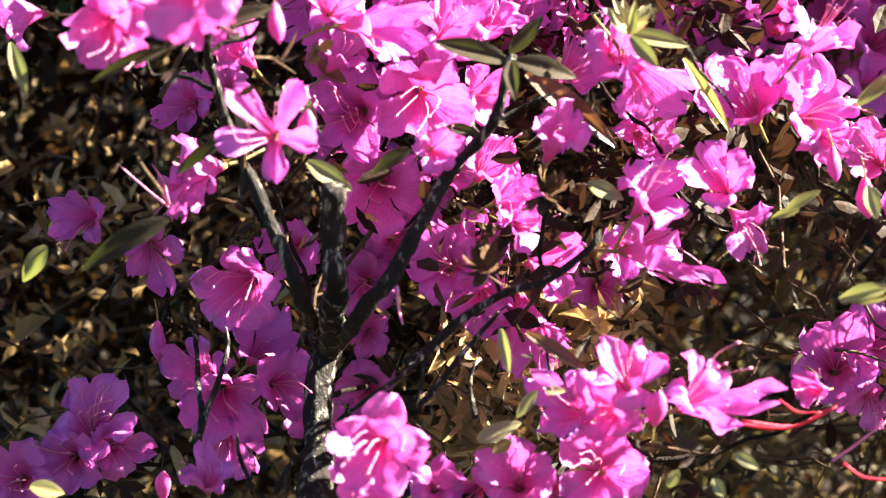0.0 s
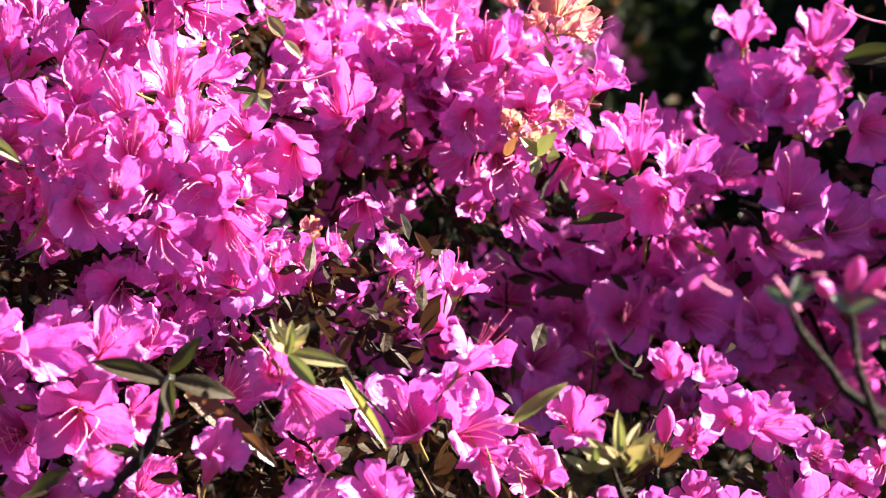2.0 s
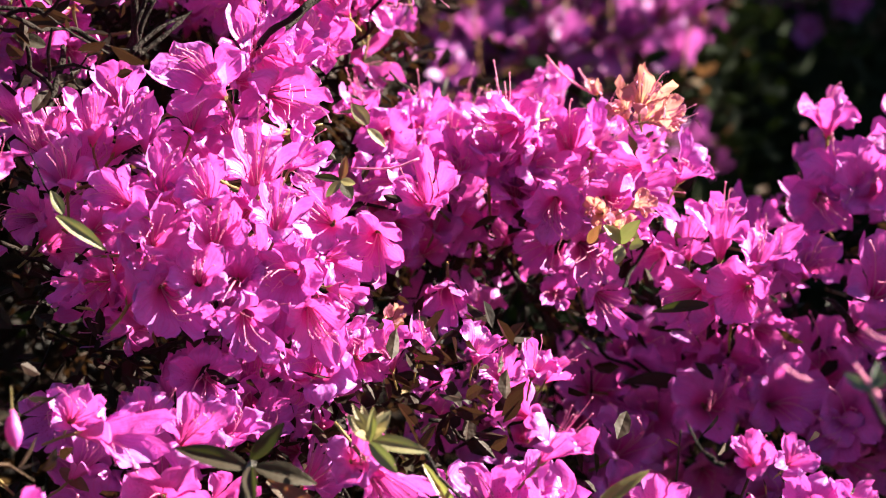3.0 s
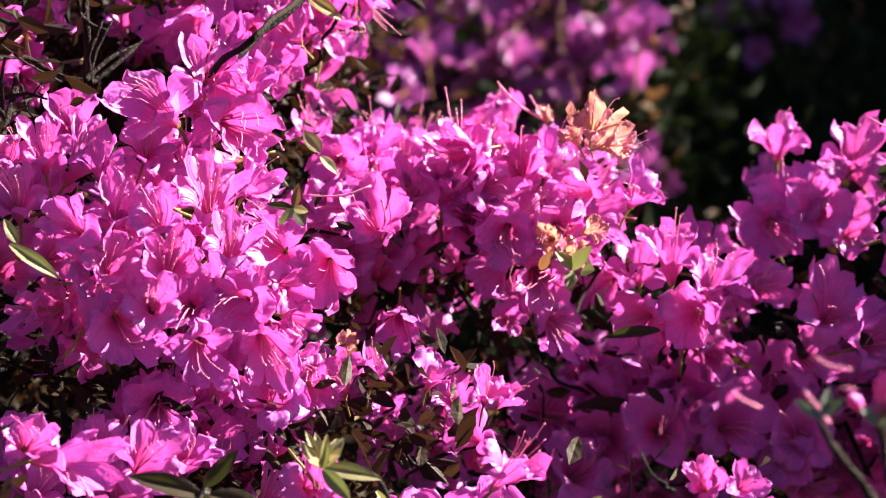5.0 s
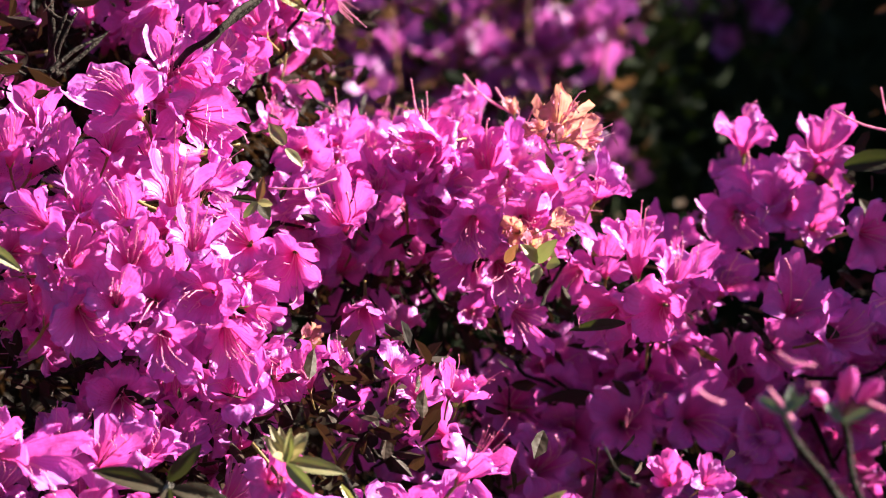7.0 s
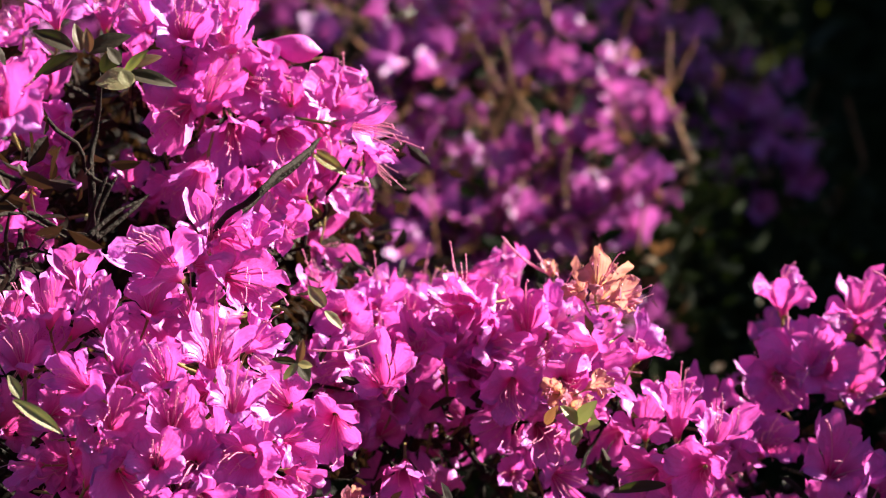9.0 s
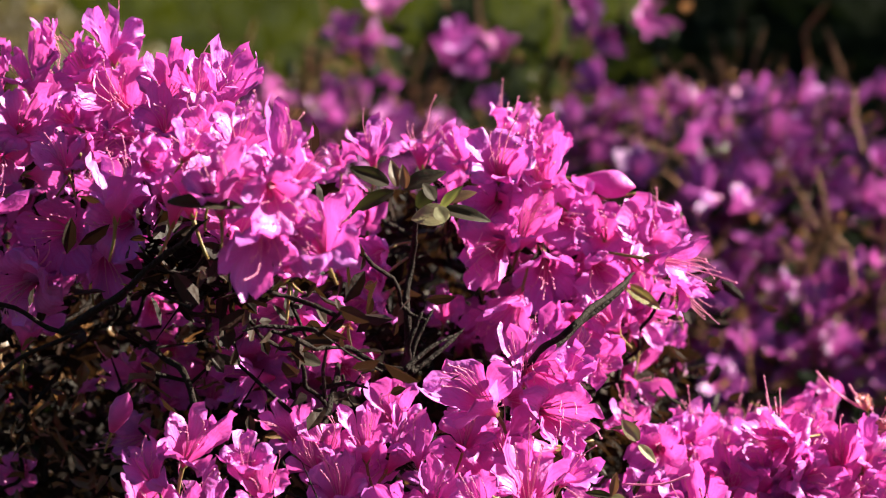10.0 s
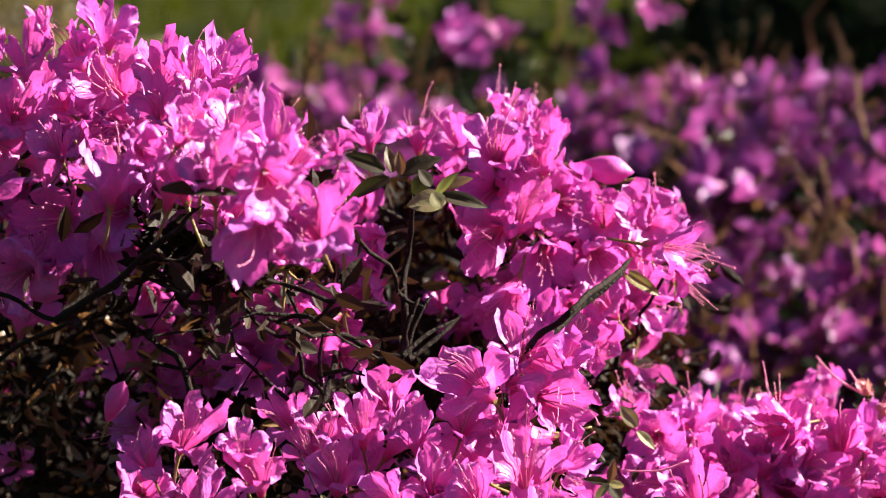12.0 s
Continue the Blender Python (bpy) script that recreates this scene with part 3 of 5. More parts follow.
bloom(front_azalea, -0.112, 1.330, 0.725, 5, 10, 45)
bloom(front_azalea, -0.097, 1.350, 0.716, 20, 20, 36)
bloom(front_azalea, -0.130, 1.340, 0.732, 0, 20, 30)
bloom(front_azalea, -0.149, 1.330, 0.697, -15, 10, 31)
bloom(front_azalea, -0.165, 1.280, 0.700, -15, 5, 44)
bloom(front_azalea, -0.066, 1.280, 0.751, 30, 45, 32)
bloom(front_azalea, -0.056, 1.270, 0.742, 45, 25, 29)
bloom(front_azalea, -0.081, 1.310, 0.738, 20, 30, 27)
bloom(front_azalea, -0.037, 1.240, 0.778, 35, 60, 33, "funnel")
bloom(front_azalea, -0.051, 1.270, 0.730, 40, 10, 24)
bloom(front_azalea, -0.083, 1.300, 0.702, -10, 25, 38)
bloom(front_azalea, -0.069, 1.310, 0.708, 10, 40, 30)
bloom(front_azalea, -0.043, 1.290, 0.706, 40, 15, 35)
bloom(front_azalea, -0.050, 1.280, 0.687, 15, -35, 40)
bloom(front_azalea, -0.069, 1.300, 0.689, 0, 0, 30)
bloom(front_azalea, -0.119, 1.340, 0.678, 0, 15, 34)
bloom(front_azalea, -0.108, 1.360, 0.691, 10, 20, 31)
bloom(front_azalea, -0.119, 1.340, 0.655, 0, 10, 23)
bloom(front_azalea, -0.020, 1.360, 0.669, 10, 20, 31)
bloom(front_azalea, -0.033, 1.400, 0.774, 20, 20, 32)
bloom(front_azalea, -0.051, 1.420, 0.775, 10, 40, 30)
bloom(front_azalea, -0.006, 1.260, 0.798, 30, -25, 39)
bloom(front_azalea, -0.014, 1.270, 0.804, 20, 30, 26)
bloom(front_azalea, -0.002, 1.320, 0.753, 20, 20, 32)
bloom(front_azalea, -0.000, 1.240, 0.755, 70, 55, 36)
bloom(front_azalea, -0.000, 1.240, 0.732, 60, 15, 41)
bloom(front_azalea, 0.029, 1.250, 0.756, -15, 45, 32)
bloom(front_azalea, 0.039, 1.260, 0.735, 50, -25, 30)
bloom(front_azalea, 0.040, 1.270, 0.780, -15, 40, 42)
bloom(front_azalea, 0.063, 1.260, 0.784, 35, 35, 43)
bloom(front_azalea, 0.054, 1.290, 0.784, 10, 50, 32)
bloom(front_azalea, 0.071, 1.270, 0.767, 30, -10, 26)
bloom(front_azalea, 0.063, 1.260, 0.812, 70, 55, 31)
bloom(front_azalea, 0.061, 1.500, 0.743, -10, 30, 34)
bloom(front_azalea, 0.045, 1.520, 0.739, 0, 20, 44)
bloom(front_azalea, 0.107, 1.500, 0.738, 20, 40, 44)
bloom(front_azalea, 0.103, 1.460, 0.728, 30, 20, 34)
bloom(front_azalea, 0.021, 1.500, 0.749, 0, 30, 35)
bloom(front_azalea, 0.071, 1.250, 0.764, 10, -70, 14, "bud")
bloom(front_azalea, 0.084, 1.250, 0.750, 10, -75, 16, "bud")
bloom(front_azalea, -0.011, 1.290, 0.713, 20, 10, 24)
bloom(front_azalea, -0.228, 1.270, 0.642, 10, 45, 41)
bloom(front_azalea, -0.239, 1.270, 0.626, -10, 15, 38)
bloom(front_azalea, -0.223, 1.290, 0.623, 30, 20, 31)
bloom(front_azalea, -0.262, 1.280, 0.612, 0, 20, 36)
bloom(front_azalea, -0.174, 1.270, 0.654, 5, 5, 46)
bloom(front_azalea, -0.184, 1.290, 0.657, -20, 30, 33)
bloom(front_azalea, -0.171, 1.270, 0.635, 10, -15, 30)
bloom(front_azalea, -0.149, 1.260, 0.665, 30, 20, 33)
bloom(front_azalea, -0.193, 1.220, 0.638, 5, 75, 15, "bud")
bloom(front_azalea, -0.170, 1.180, 0.658, 0, 60, 24)
bloom(front_azalea, -0.098, 1.120, 0.701, 0, 15, 42)
bloom(front_azalea, -0.105, 1.140, 0.678, 0, 30, 29)
bloom(front_azalea, -0.118, 1.320, 0.637, 0, 20, 28)
bloom(front_azalea, -0.204, 1.300, 0.667, 0, -60, 17, "bud")
bloom(front_azalea, -0.030, 1.170, 0.695, -40, 35, 35)
bloom(front_azalea, -0.009, 1.170, 0.708, -5, 60, 33)
bloom(front_azalea, -0.015, 1.190, 0.685, -20, 20, 28)
bloom(front_azalea, 0.018, 1.160, 0.703, 55, 35, 40)
bloom(front_azalea, 0.001, 1.140, 0.708, 10, 70, 17, "bud")
bloom(front_azalea, 0.081, 1.340, 0.643, -5, 40, 45)
bloom(front_azalea, 0.096, 1.340, 0.652, 10, 30, 40)
bloom(front_azalea, 0.063, 1.200, 0.690, -30, 20, 22, "funnel")
bloom(front_azalea, 0.096, 1.330, 0.632, 10, -10, 29)
bloom(front_azalea, -0.050, 1.180, 0.659, 0, 40, 35)
bloom(front_azalea, -0.019, 1.180, 0.664, 0, 25, 40)
bloom(front_azalea, -0.036, 1.190, 0.651, -10, 10, 23)
bloom(front_azalea, -0.082, 1.180, 0.657, 10, 40, 23)
leaf_at(front_azalea, (-0.0546, 1.2148, 0.8168), (-0.0819, 1.2158, 0.8246), 9, "dark")
leaf_at(front_azalea, (-0.0517, 1.2148, 0.8168), (-0.0283, 1.2139, 0.8120), 9, "dark")
leaf_at(front_azalea, (-0.0526, 1.1963, 0.8227), (-0.0507, 1.1642, 0.8188), 6, "dark")
leaf_at(front_azalea, (-0.0488, 1.2509, 0.8003), (-0.0117, 1.2422, 0.7749), 10, "brown")
leaf_at(front_azalea, (-0.0546, 1.2441, 0.8110), (-0.0419, 1.2480, 0.8246), 7, "dark")
leaf_at(front_azalea, (-0.0088, 1.2188, 0.8266), (-0.0137, 1.2217, 0.8373), 7, "pale")
leaf_at(front_azalea, (-0.0088, 1.2188, 0.8266), (-0.0010, 1.2217, 0.8373), 6, "pale")
leaf_at(front_azalea, (-0.0088, 1.2188, 0.8266), (0.0137, 1.2168, 0.8227), 7, "pale")
leaf_at(front_azalea, (-0.0088, 1.2090, 0.8285), (0.0019, 1.2051, 0.8178), 6, "pale")
leaf_at(front_azalea, (-0.0088, 1.2373, 0.8207), (-0.0175, 1.2402, 0.8305), 6, "pale")
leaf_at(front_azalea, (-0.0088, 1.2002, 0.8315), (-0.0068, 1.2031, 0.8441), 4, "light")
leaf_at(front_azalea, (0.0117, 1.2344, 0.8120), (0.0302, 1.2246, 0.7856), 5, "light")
leaf_at(front_azalea, (-0.1316, 1.2168, 0.7759), (-0.1141, 1.2148, 0.7651), 8, "pale")
leaf_at(front_azalea, (-0.1745, 1.1515, 0.8412), (-0.2018, 1.1446, 0.8324), 6, "dark")
leaf_at(front_azalea, (-0.1628, 1.2070, 0.7876), (-0.1804, 1.2012, 0.7769), 6, "dark")
leaf_at(front_azalea, (-0.0916, 1.2119, 0.7827), (-0.1063, 1.2080, 0.7749), 7, "dark")
leaf_at(front_azalea, (-0.1589, 1.1554, 0.8480), (-0.1365, 1.1603, 0.8548), 7, "dark")
leaf_at(front_azalea, (-0.1813, 1.1866, 0.7632), (-0.2145, 1.1749, 0.7486), 10, "dark")
leaf_at(front_azalea, (-0.2330, 1.2119, 0.7427), (-0.2418, 1.2061, 0.7300), 8, "light")
leaf_at(front_azalea, (-0.0244, 1.2188, 0.7671), (-0.0107, 1.2168, 0.7612), 7, "pale")
leaf_at(front_azalea, (-0.0566, 1.1807, 0.7222), (-0.0536, 1.1739, 0.7067), 5, "pale")
leaf_at(front_azalea, (-0.0478, 1.1983, 0.7135), (-0.0234, 1.1934, 0.6998), 6, "brown")
leaf_at(front_azalea, (0.0507, 1.2051, 0.7612), (0.0634, 1.2070, 0.7691), 5, "light")
leaf_at(front_azalea, (0.0858, 1.1651, 0.7456), (0.0683, 1.1651, 0.7417), 7, "light")
leaf_at(front_azalea, (0.0858, 1.1642, 0.7427), (0.0721, 1.1642, 0.7408), 5, "light")
leaf_at(front_azalea, (-0.2379, 1.1895, 0.8315), (-0.2320, 1.1846, 0.8129), 6, "pale")
leaf_at(front_azalea, (-0.1443, 1.2626, 0.7915), (-0.1307, 1.2597, 0.7788), 7, "pale")
leaf_at(front_azalea, (-0.1326, 1.2851, 0.7944), (-0.1209, 1.2831, 0.7856), 6, "brown")
leaf_at(front_azalea, (-0.0780, 1.2158, 0.7905), (-0.0644, 1.2148, 0.7876), 5, "dark")
leaf_at(front_azalea, (-0.0653, 1.1642, 0.6833), (-0.0488, 1.1671, 0.6901), 7, "pale")
leaf_at(front_azalea, (-0.0526, 1.1642, 0.6833), (-0.0595, 1.1622, 0.6794), 6, "light")
leaf_at(front_azalea, (-0.0429, 1.1719, 0.7008), (-0.0507, 1.1681, 0.6911), 5, "pale")
leaf_at(front_azalea, (-0.0400, 1.1719, 0.7008), (-0.0322, 1.1719, 0.7008), 4, "pale")
leaf_at(front_azalea, (0.0078, 1.1378, 0.6959), (0.0185, 1.1368, 0.6940), 6, "dark")
leaf_at(front_azalea, (0.0224, 1.1320, 0.6833), (0.0263, 1.1290, 0.6774), 5, "pale")
leaf_at(front_azalea, (0.0302, 1.1359, 0.6920), (0.0390, 1.1329, 0.6872), 5, "pale")
leaf_at(front_azalea, (0.0059, 1.1310, 0.6803), (0.0097, 1.1339, 0.6862), 5, "light")
leaf_at(front_azalea, (-0.2330, 1.1495, 0.6696), (-0.2203, 1.1505, 0.6667), 7, "light")
leaf_at(front_azalea, (-0.1930, 1.2509, 0.6413), (-0.1862, 1.2451, 0.6257), 5, "pale")
stem(front_azalea, 7.1, 6.4, (-0.1336, 1.2109, 0.6326), (-0.1326, 1.2275, 0.6442), (-0.1326, 1.2441, 0.6569), (-0.1297, 1.2646, 0.6803))
stem(front_azalea, 5.4, 4.9, (-0.1287, 1.2636, 0.6784), (-0.1219, 1.2090, 0.7242), (-0.1209, 1.2080, 0.7486), (-0.1199, 1.2051, 0.7691))
stem(front_azalea, 3.5, 1.6, (-0.1326, 1.2655, 0.6823), (-0.1346, 1.2080, 0.7232), (-0.1423, 1.2051, 0.7466), (-0.1531, 1.2129, 0.7710), (-0.1609, 1.2100, 0.7944), (-0.1648, 1.2051, 0.8129), (-0.1658, 1.1924, 0.8363))
stem(front_azalea, 4.2, 1.6, (-0.1268, 1.2646, 0.6803), (-0.1111, 1.2070, 0.7164), (-0.0975, 1.2051, 0.7359), (-0.0858, 1.2139, 0.7573), (-0.0760, 1.2197, 0.7720), (-0.0604, 1.2168, 0.7915), (-0.0566, 1.2129, 0.8100), (-0.0526, 1.2158, 0.8188))
stem(front_azalea, 0.9, 0.5, (-0.0604, 1.2168, 0.7915), (-0.0478, 1.2197, 0.7983), (-0.0361, 1.2207, 0.8022))
stem(front_azalea, 2.3, 1.4, (-0.0936, 1.2100, 0.6959), (-0.0829, 1.2139, 0.7027), (-0.0653, 1.2109, 0.7193), (-0.0410, 1.2061, 0.7310), (-0.0234, 1.2012, 0.7466), (-0.0195, 1.2041, 0.7534))
stem(front_azalea, 1.6, 0.9, (-0.0897, 1.1944, 0.6823), (-0.0760, 1.2012, 0.6979), (-0.0663, 1.2061, 0.7076), (-0.0575, 1.2100, 0.7174))
stem(front_azalea, 1.1, 0.6, (-0.1238, 1.2441, 0.6560), (-0.0994, 1.1885, 0.6959), (-0.0838, 1.1953, 0.7096), (-0.0780, 1.1983, 0.7154))
stem(front_azalea, 1.6, 0.8, (-0.1794, 1.2148, 0.6521), (-0.1774, 1.2217, 0.6667), (-0.1794, 1.2353, 0.6754), (-0.1813, 1.2519, 0.6881), (-0.1745, 1.1924, 0.7213))
stem(front_azalea, 1.6, 0.8, (-0.1784, 1.2158, 0.6540), (-0.1726, 1.2256, 0.6745), (-0.1677, 1.2422, 0.6872), (-0.1687, 1.2461, 0.6969))
stem(front_azalea, 1.1, 0.5, (-0.0663, 1.1758, 0.6872), (-0.0683, 1.1817, 0.6989), (-0.0644, 1.1866, 0.7106))
stem(front_azalea, 0.9, 0.6, (-0.0907, 1.1856, 0.6872), (-0.0868, 1.1914, 0.7018), (-0.0800, 1.1983, 0.7154))
stem(front_azalea, 1.1, 0.7, (-0.1540, 1.1953, 0.6491), (-0.1609, 1.2080, 0.6560), (-0.1628, 1.2207, 0.6599))
stem(front_azalea, 1.0, 0.5, (0.0127, 1.2168, 0.8217), (0.0234, 1.2305, 0.8032), (0.0322, 1.2451, 0.7847))
stem(front_azalea, 1.2, 0.7, (-0.1482, 1.2129, 0.6394), (-0.1394, 1.2188, 0.6511), (-0.1229, 1.2334, 0.6550))
seed_head(front_azalea, -0.0401, 1.1928, 0.7712, 27)
seed_head(front_azalea, -0.0621, 1.2052, 0.7511, 14)
seed_head(front_azalea, -0.0630, 1.1823, 0.7445, 30)
filament(front_azalea, 0.6, 0.3, (-0.1862, 1.2236, 0.7544), (-0.1960, 1.2256, 0.7622), (-0.2057, 1.2266, 0.7710))
filament(front_azalea, 0.6, 0.3, (-0.1862, 1.2246, 0.7554), (-0.1901, 1.2178, 0.7661), (-0.1950, 1.2188, 0.7720))
filament(front_azalea, 0.6, 0.3, (-0.1862, 1.2246, 0.7554), (-0.1872, 1.2178, 0.7671), (-0.1901, 1.2100, 0.7769))
filament(front_azalea, 0.7, 0.4, (0.0312, 1.1671, 0.6901), (0.0488, 1.1651, 0.6891), (0.0614, 1.1661, 0.6930), (0.0692, 1.1681, 0.6969), red=True)
filament(front_azalea, 0.7, 0.4, (0.0341, 1.1671, 0.6911), (0.0536, 1.1739, 0.6862), (0.0644, 1.1846, 0.6872), (0.0721, 1.1856, 0.6911), red=True)
filament(front_azalea, 0.5, 0.3, (0.0478, 1.1700, 0.6989), (0.0546, 1.1671, 0.6950), (0.0634, 1.1671, 0.6950), red=True)
filament(front_azalea, 0.6, 0.4, (0.0702, 1.1407, 0.6862), (0.0780, 1.1388, 0.6813), (0.0907, 1.1368, 0.6813), red=True)
filament(front_azalea, 0.7, 0.3, (0.0673, 1.1593, 0.6784), (0.0760, 1.1612, 0.6842), (0.0877, 1.1642, 0.6930))
filament(front_azalea, 0.7, 0.4, (-0.0965, 1.1944, 0.7339), (-0.0955, 1.1905, 0.7252), (-0.0936, 1.1797, 0.7242))
# front_azalea
bloom(front_azalea, 0.104, 1.260, 0.785, -3, 47, 27)
bloom(front_azalea, 0.165, 1.254, 0.789, -9, 28, 32)
bloom(front_azalea, 0.178, 1.251, 0.787, 23, 22, 29)
bloom(front_azalea, 0.139, 1.256, 0.786, -5, 70, 18, "bud")
bloom(front_azalea, 0.154, 1.291, 0.768, 4, 28, 21)
bloom(front_azalea, 0.221, 1.385, 0.728, 4, 28, 27)
bloom(front_azalea, 0.117, 1.266, 0.744, 3, 23, 29)
bloom(front_azalea, 0.103, 1.285, 0.736, -15, 16, 23)
bloom(front_azalea, 0.102, 1.243, 0.738, -2, -27, 24, "funnel")
bloom(front_azalea, 0.143, 1.320, 0.725, -3, 34, 28)
bloom(front_azalea, 0.163, 1.339, 0.724, 4, 28, 29)
bloom(front_azalea, 0.175, 1.296, 0.728, -3, 29, 35)
bloom(front_azalea, 0.166, 1.310, 0.706, -3, 23, 28)
bloom(front_azalea, 0.213, 1.328, 0.716, -10, 34, 38)
bloom(front_azalea, 0.232, 1.305, 0.721, 4, 28, 35)
bloom(front_azalea, 0.220, 1.350, 0.689, -3, 17, 32)
bloom(front_azalea, 0.232, 1.360, 0.724, -3, 17, 27)
bloom(front_azalea, 0.243, 1.342, 0.740, -3, 29, 26)
bloom(front_azalea, 0.141, 1.262, 0.805, -10, 34, 22)
bloom(front_azalea, 0.157, 1.261, 0.806, 20, 40, 20)
bloom(front_azalea, 0.167, 1.313, 0.687, -3, 23, 33)
bloom(front_azalea, 0.179, 1.298, 0.654, -3, 23, 28)
bloom(front_azalea, 0.134, 1.273, 0.711, 10, 28, 25)
bloom(front_azalea, 0.207, 1.304, 0.679, 3, 23, 36)
bloom(front_azalea, 0.231, 1.286, 0.699, 3, 23, 33)
bloom(front_azalea, 0.236, 1.295, 0.668, 3, 23, 31)
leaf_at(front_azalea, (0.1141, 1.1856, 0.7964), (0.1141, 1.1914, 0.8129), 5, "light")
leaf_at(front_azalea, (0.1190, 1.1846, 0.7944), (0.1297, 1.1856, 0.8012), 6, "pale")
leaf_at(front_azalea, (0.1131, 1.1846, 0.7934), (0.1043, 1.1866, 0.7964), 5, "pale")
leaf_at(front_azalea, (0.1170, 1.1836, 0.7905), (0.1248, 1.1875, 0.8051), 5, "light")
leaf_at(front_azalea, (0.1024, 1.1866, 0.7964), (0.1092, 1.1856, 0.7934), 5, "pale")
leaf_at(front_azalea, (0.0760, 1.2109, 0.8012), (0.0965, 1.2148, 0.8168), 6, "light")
leaf_at(front_azalea, (0.0819, 1.2197, 0.7661), (0.0858, 1.2148, 0.7544), 7, "pale")
leaf_at(front_azalea, (0.1375, 1.1749, 0.7720), (0.1404, 1.1681, 0.7544), 6, "pale")
leaf_at(front_azalea, (0.1433, 1.1729, 0.7700), (0.1453, 1.1671, 0.7544), 5, "pale")
leaf_at(front_azalea, (0.0994, 1.2197, 0.7710), (0.1014, 1.2168, 0.7632), 4, "brown")
leaf_at(front_azalea, (0.0556, 1.2090, 0.7603), (0.0449, 1.2080, 0.7573), 4, "light")
leaf_at(front_azalea, (0.1092, 1.2275, 0.7379), (0.1199, 1.2295, 0.7447), 7, "brown")
stem(front_azalea, 2.9, 1.8, (0.1307, 1.1827, 0.6842), (0.1297, 1.1963, 0.7154), (0.1219, 1.2012, 0.7554), (0.1141, 1.2031, 0.7856), young=True)
stem(front_azalea, 2.4, 1.3, (0.1180, 1.1953, 0.7115), (0.1102, 1.2070, 0.7388), (0.1024, 1.2090, 0.7700), young=True)
stem(front_azalea, 0.7, 0.5, (0.1180, 1.1856, 0.8295), (0.1121, 1.1875, 0.8334), (0.1072, 1.1914, 0.8422), young=True)
stem(front_azalea, 1.0, 0.6, (0.1219, 1.1846, 0.8276), (0.1180, 1.1856, 0.8285), (0.1150, 1.1866, 0.8315), young=True)
shoot_tip(front_azalea, 0.1150, 1.1840, 0.7930, 8, 18, "cream", 401)
shoot_tip(front_azalea, 0.1045, 1.1850, 0.7900, 4, 14, "pale", 402)
shoot_tip(front_azalea, 0.1290, 1.1850, 0.7920, 4, 13, "brown", 403)
shoot_tip(front_azalea, -0.0088, 1.2180, 0.8270, 7, 15, "cream", 404)
# left_azalea
bloom(left_azalea, -0.149, 1.471, 0.947, -1, 2, 40)
bloom(left_azalea, -0.143, 1.468, 0.929, -1, -4, 25)
bloom(left_azalea, -0.107, 1.602, 0.933, -1, 13, 24)
bloom(left_azalea, -0.120, 1.453, 0.912, -14, 25, 33)
bloom(left_azalea, -0.076, 1.374, 0.933, -7, 13, 40)
bloom(left_azalea, -0.048, 1.381, 0.926, 10, 2, 38)
bloom(left_azalea, -0.060, 1.398, 0.943, 16, 50, 29)
bloom(left_azalea, -0.039, 1.405, 0.938, 40, 41, 26)
bloom(left_azalea, -0.055, 1.492, 0.936, 19, 30, 28)
bloom(left_azalea, -0.078, 1.508, 0.945, -13, -17, 25)
bloom(left_azalea, -0.140, 1.353, 0.919, -2, 50, 30)
bloom(left_azalea, -0.124, 1.366, 0.916, 7, 50, 28)
bloom(left_azalea, -0.103, 1.367, 0.913, -2, 50, 26)
bloom(left_azalea, -0.133, 1.330, 0.904, -14, 25, 32)
bloom(left_azalea, -0.084, 1.390, 0.915, 7, 50, 28)
bloom(left_azalea, -0.092, 1.332, 0.899, 5, 31, 27)
bloom(left_azalea, -0.110, 1.330, 0.894, -8, 25, 27)
bloom(left_azalea, -0.076, 1.332, 0.897, -15, 31, 30)
bloom(left_azalea, -0.055, 1.336, 0.903, 5, 31, 38)
bloom(left_azalea, -0.039, 1.368, 0.903, 20, 36, 28)
bloom(left_azalea, -0.119, 1.326, 0.883, -1, 13, 27)
bloom(left_azalea, -0.095, 1.327, 0.879, -1, 19, 27)
bloom(left_azalea, -0.072, 1.328, 0.878, -1, 19, 30)
bloom(left_azalea, -0.047, 1.331, 0.885, 11, 19, 30)
bloom(left_azalea, -0.026, 1.332, 0.885, 17, 13, 32)
bloom(left_azalea, -0.024, 1.348, 0.865, 36, 11, 28)
bloom(left_azalea, -0.078, 1.315, 0.866, -14, 25, 29)
bloom(left_azalea, -0.063, 1.316, 0.866, 5, 19, 32)
bloom(left_azalea, -0.042, 1.326, 0.864, 16, 7, 32)
bloom(left_azalea, -0.089, 1.302, 0.861, -7, -4, 40)
bloom(left_azalea, -0.119, 1.342, 0.857, -31, -0, 28)
bloom(left_azalea, -0.132, 1.350, 0.855, -32, 11, 21)
bloom(left_azalea, -0.059, 1.321, 0.846, -1, -10, 32)
bloom(left_azalea, -0.033, 1.332, 0.846, 31, -19, 32)
bloom(left_azalea, -0.022, 1.355, 0.849, 43, -2, 24)
bloom(left_azalea, -0.029, 1.340, 0.830, 12, -31, 26)
bloom(left_azalea, -0.046, 1.369, 0.821, -1, -17, 26)
bloom(left_azalea, -0.070, 1.367, 0.816, -7, -24, 26)
bloom(left_azalea, -0.020, 1.371, 0.826, 29, -6, 22)
bloom(left_azalea, -0.031, 1.387, 0.802, 20, -32, 22)
bloom(left_azalea, -0.097, 1.403, 0.790, 6, 37, 29)
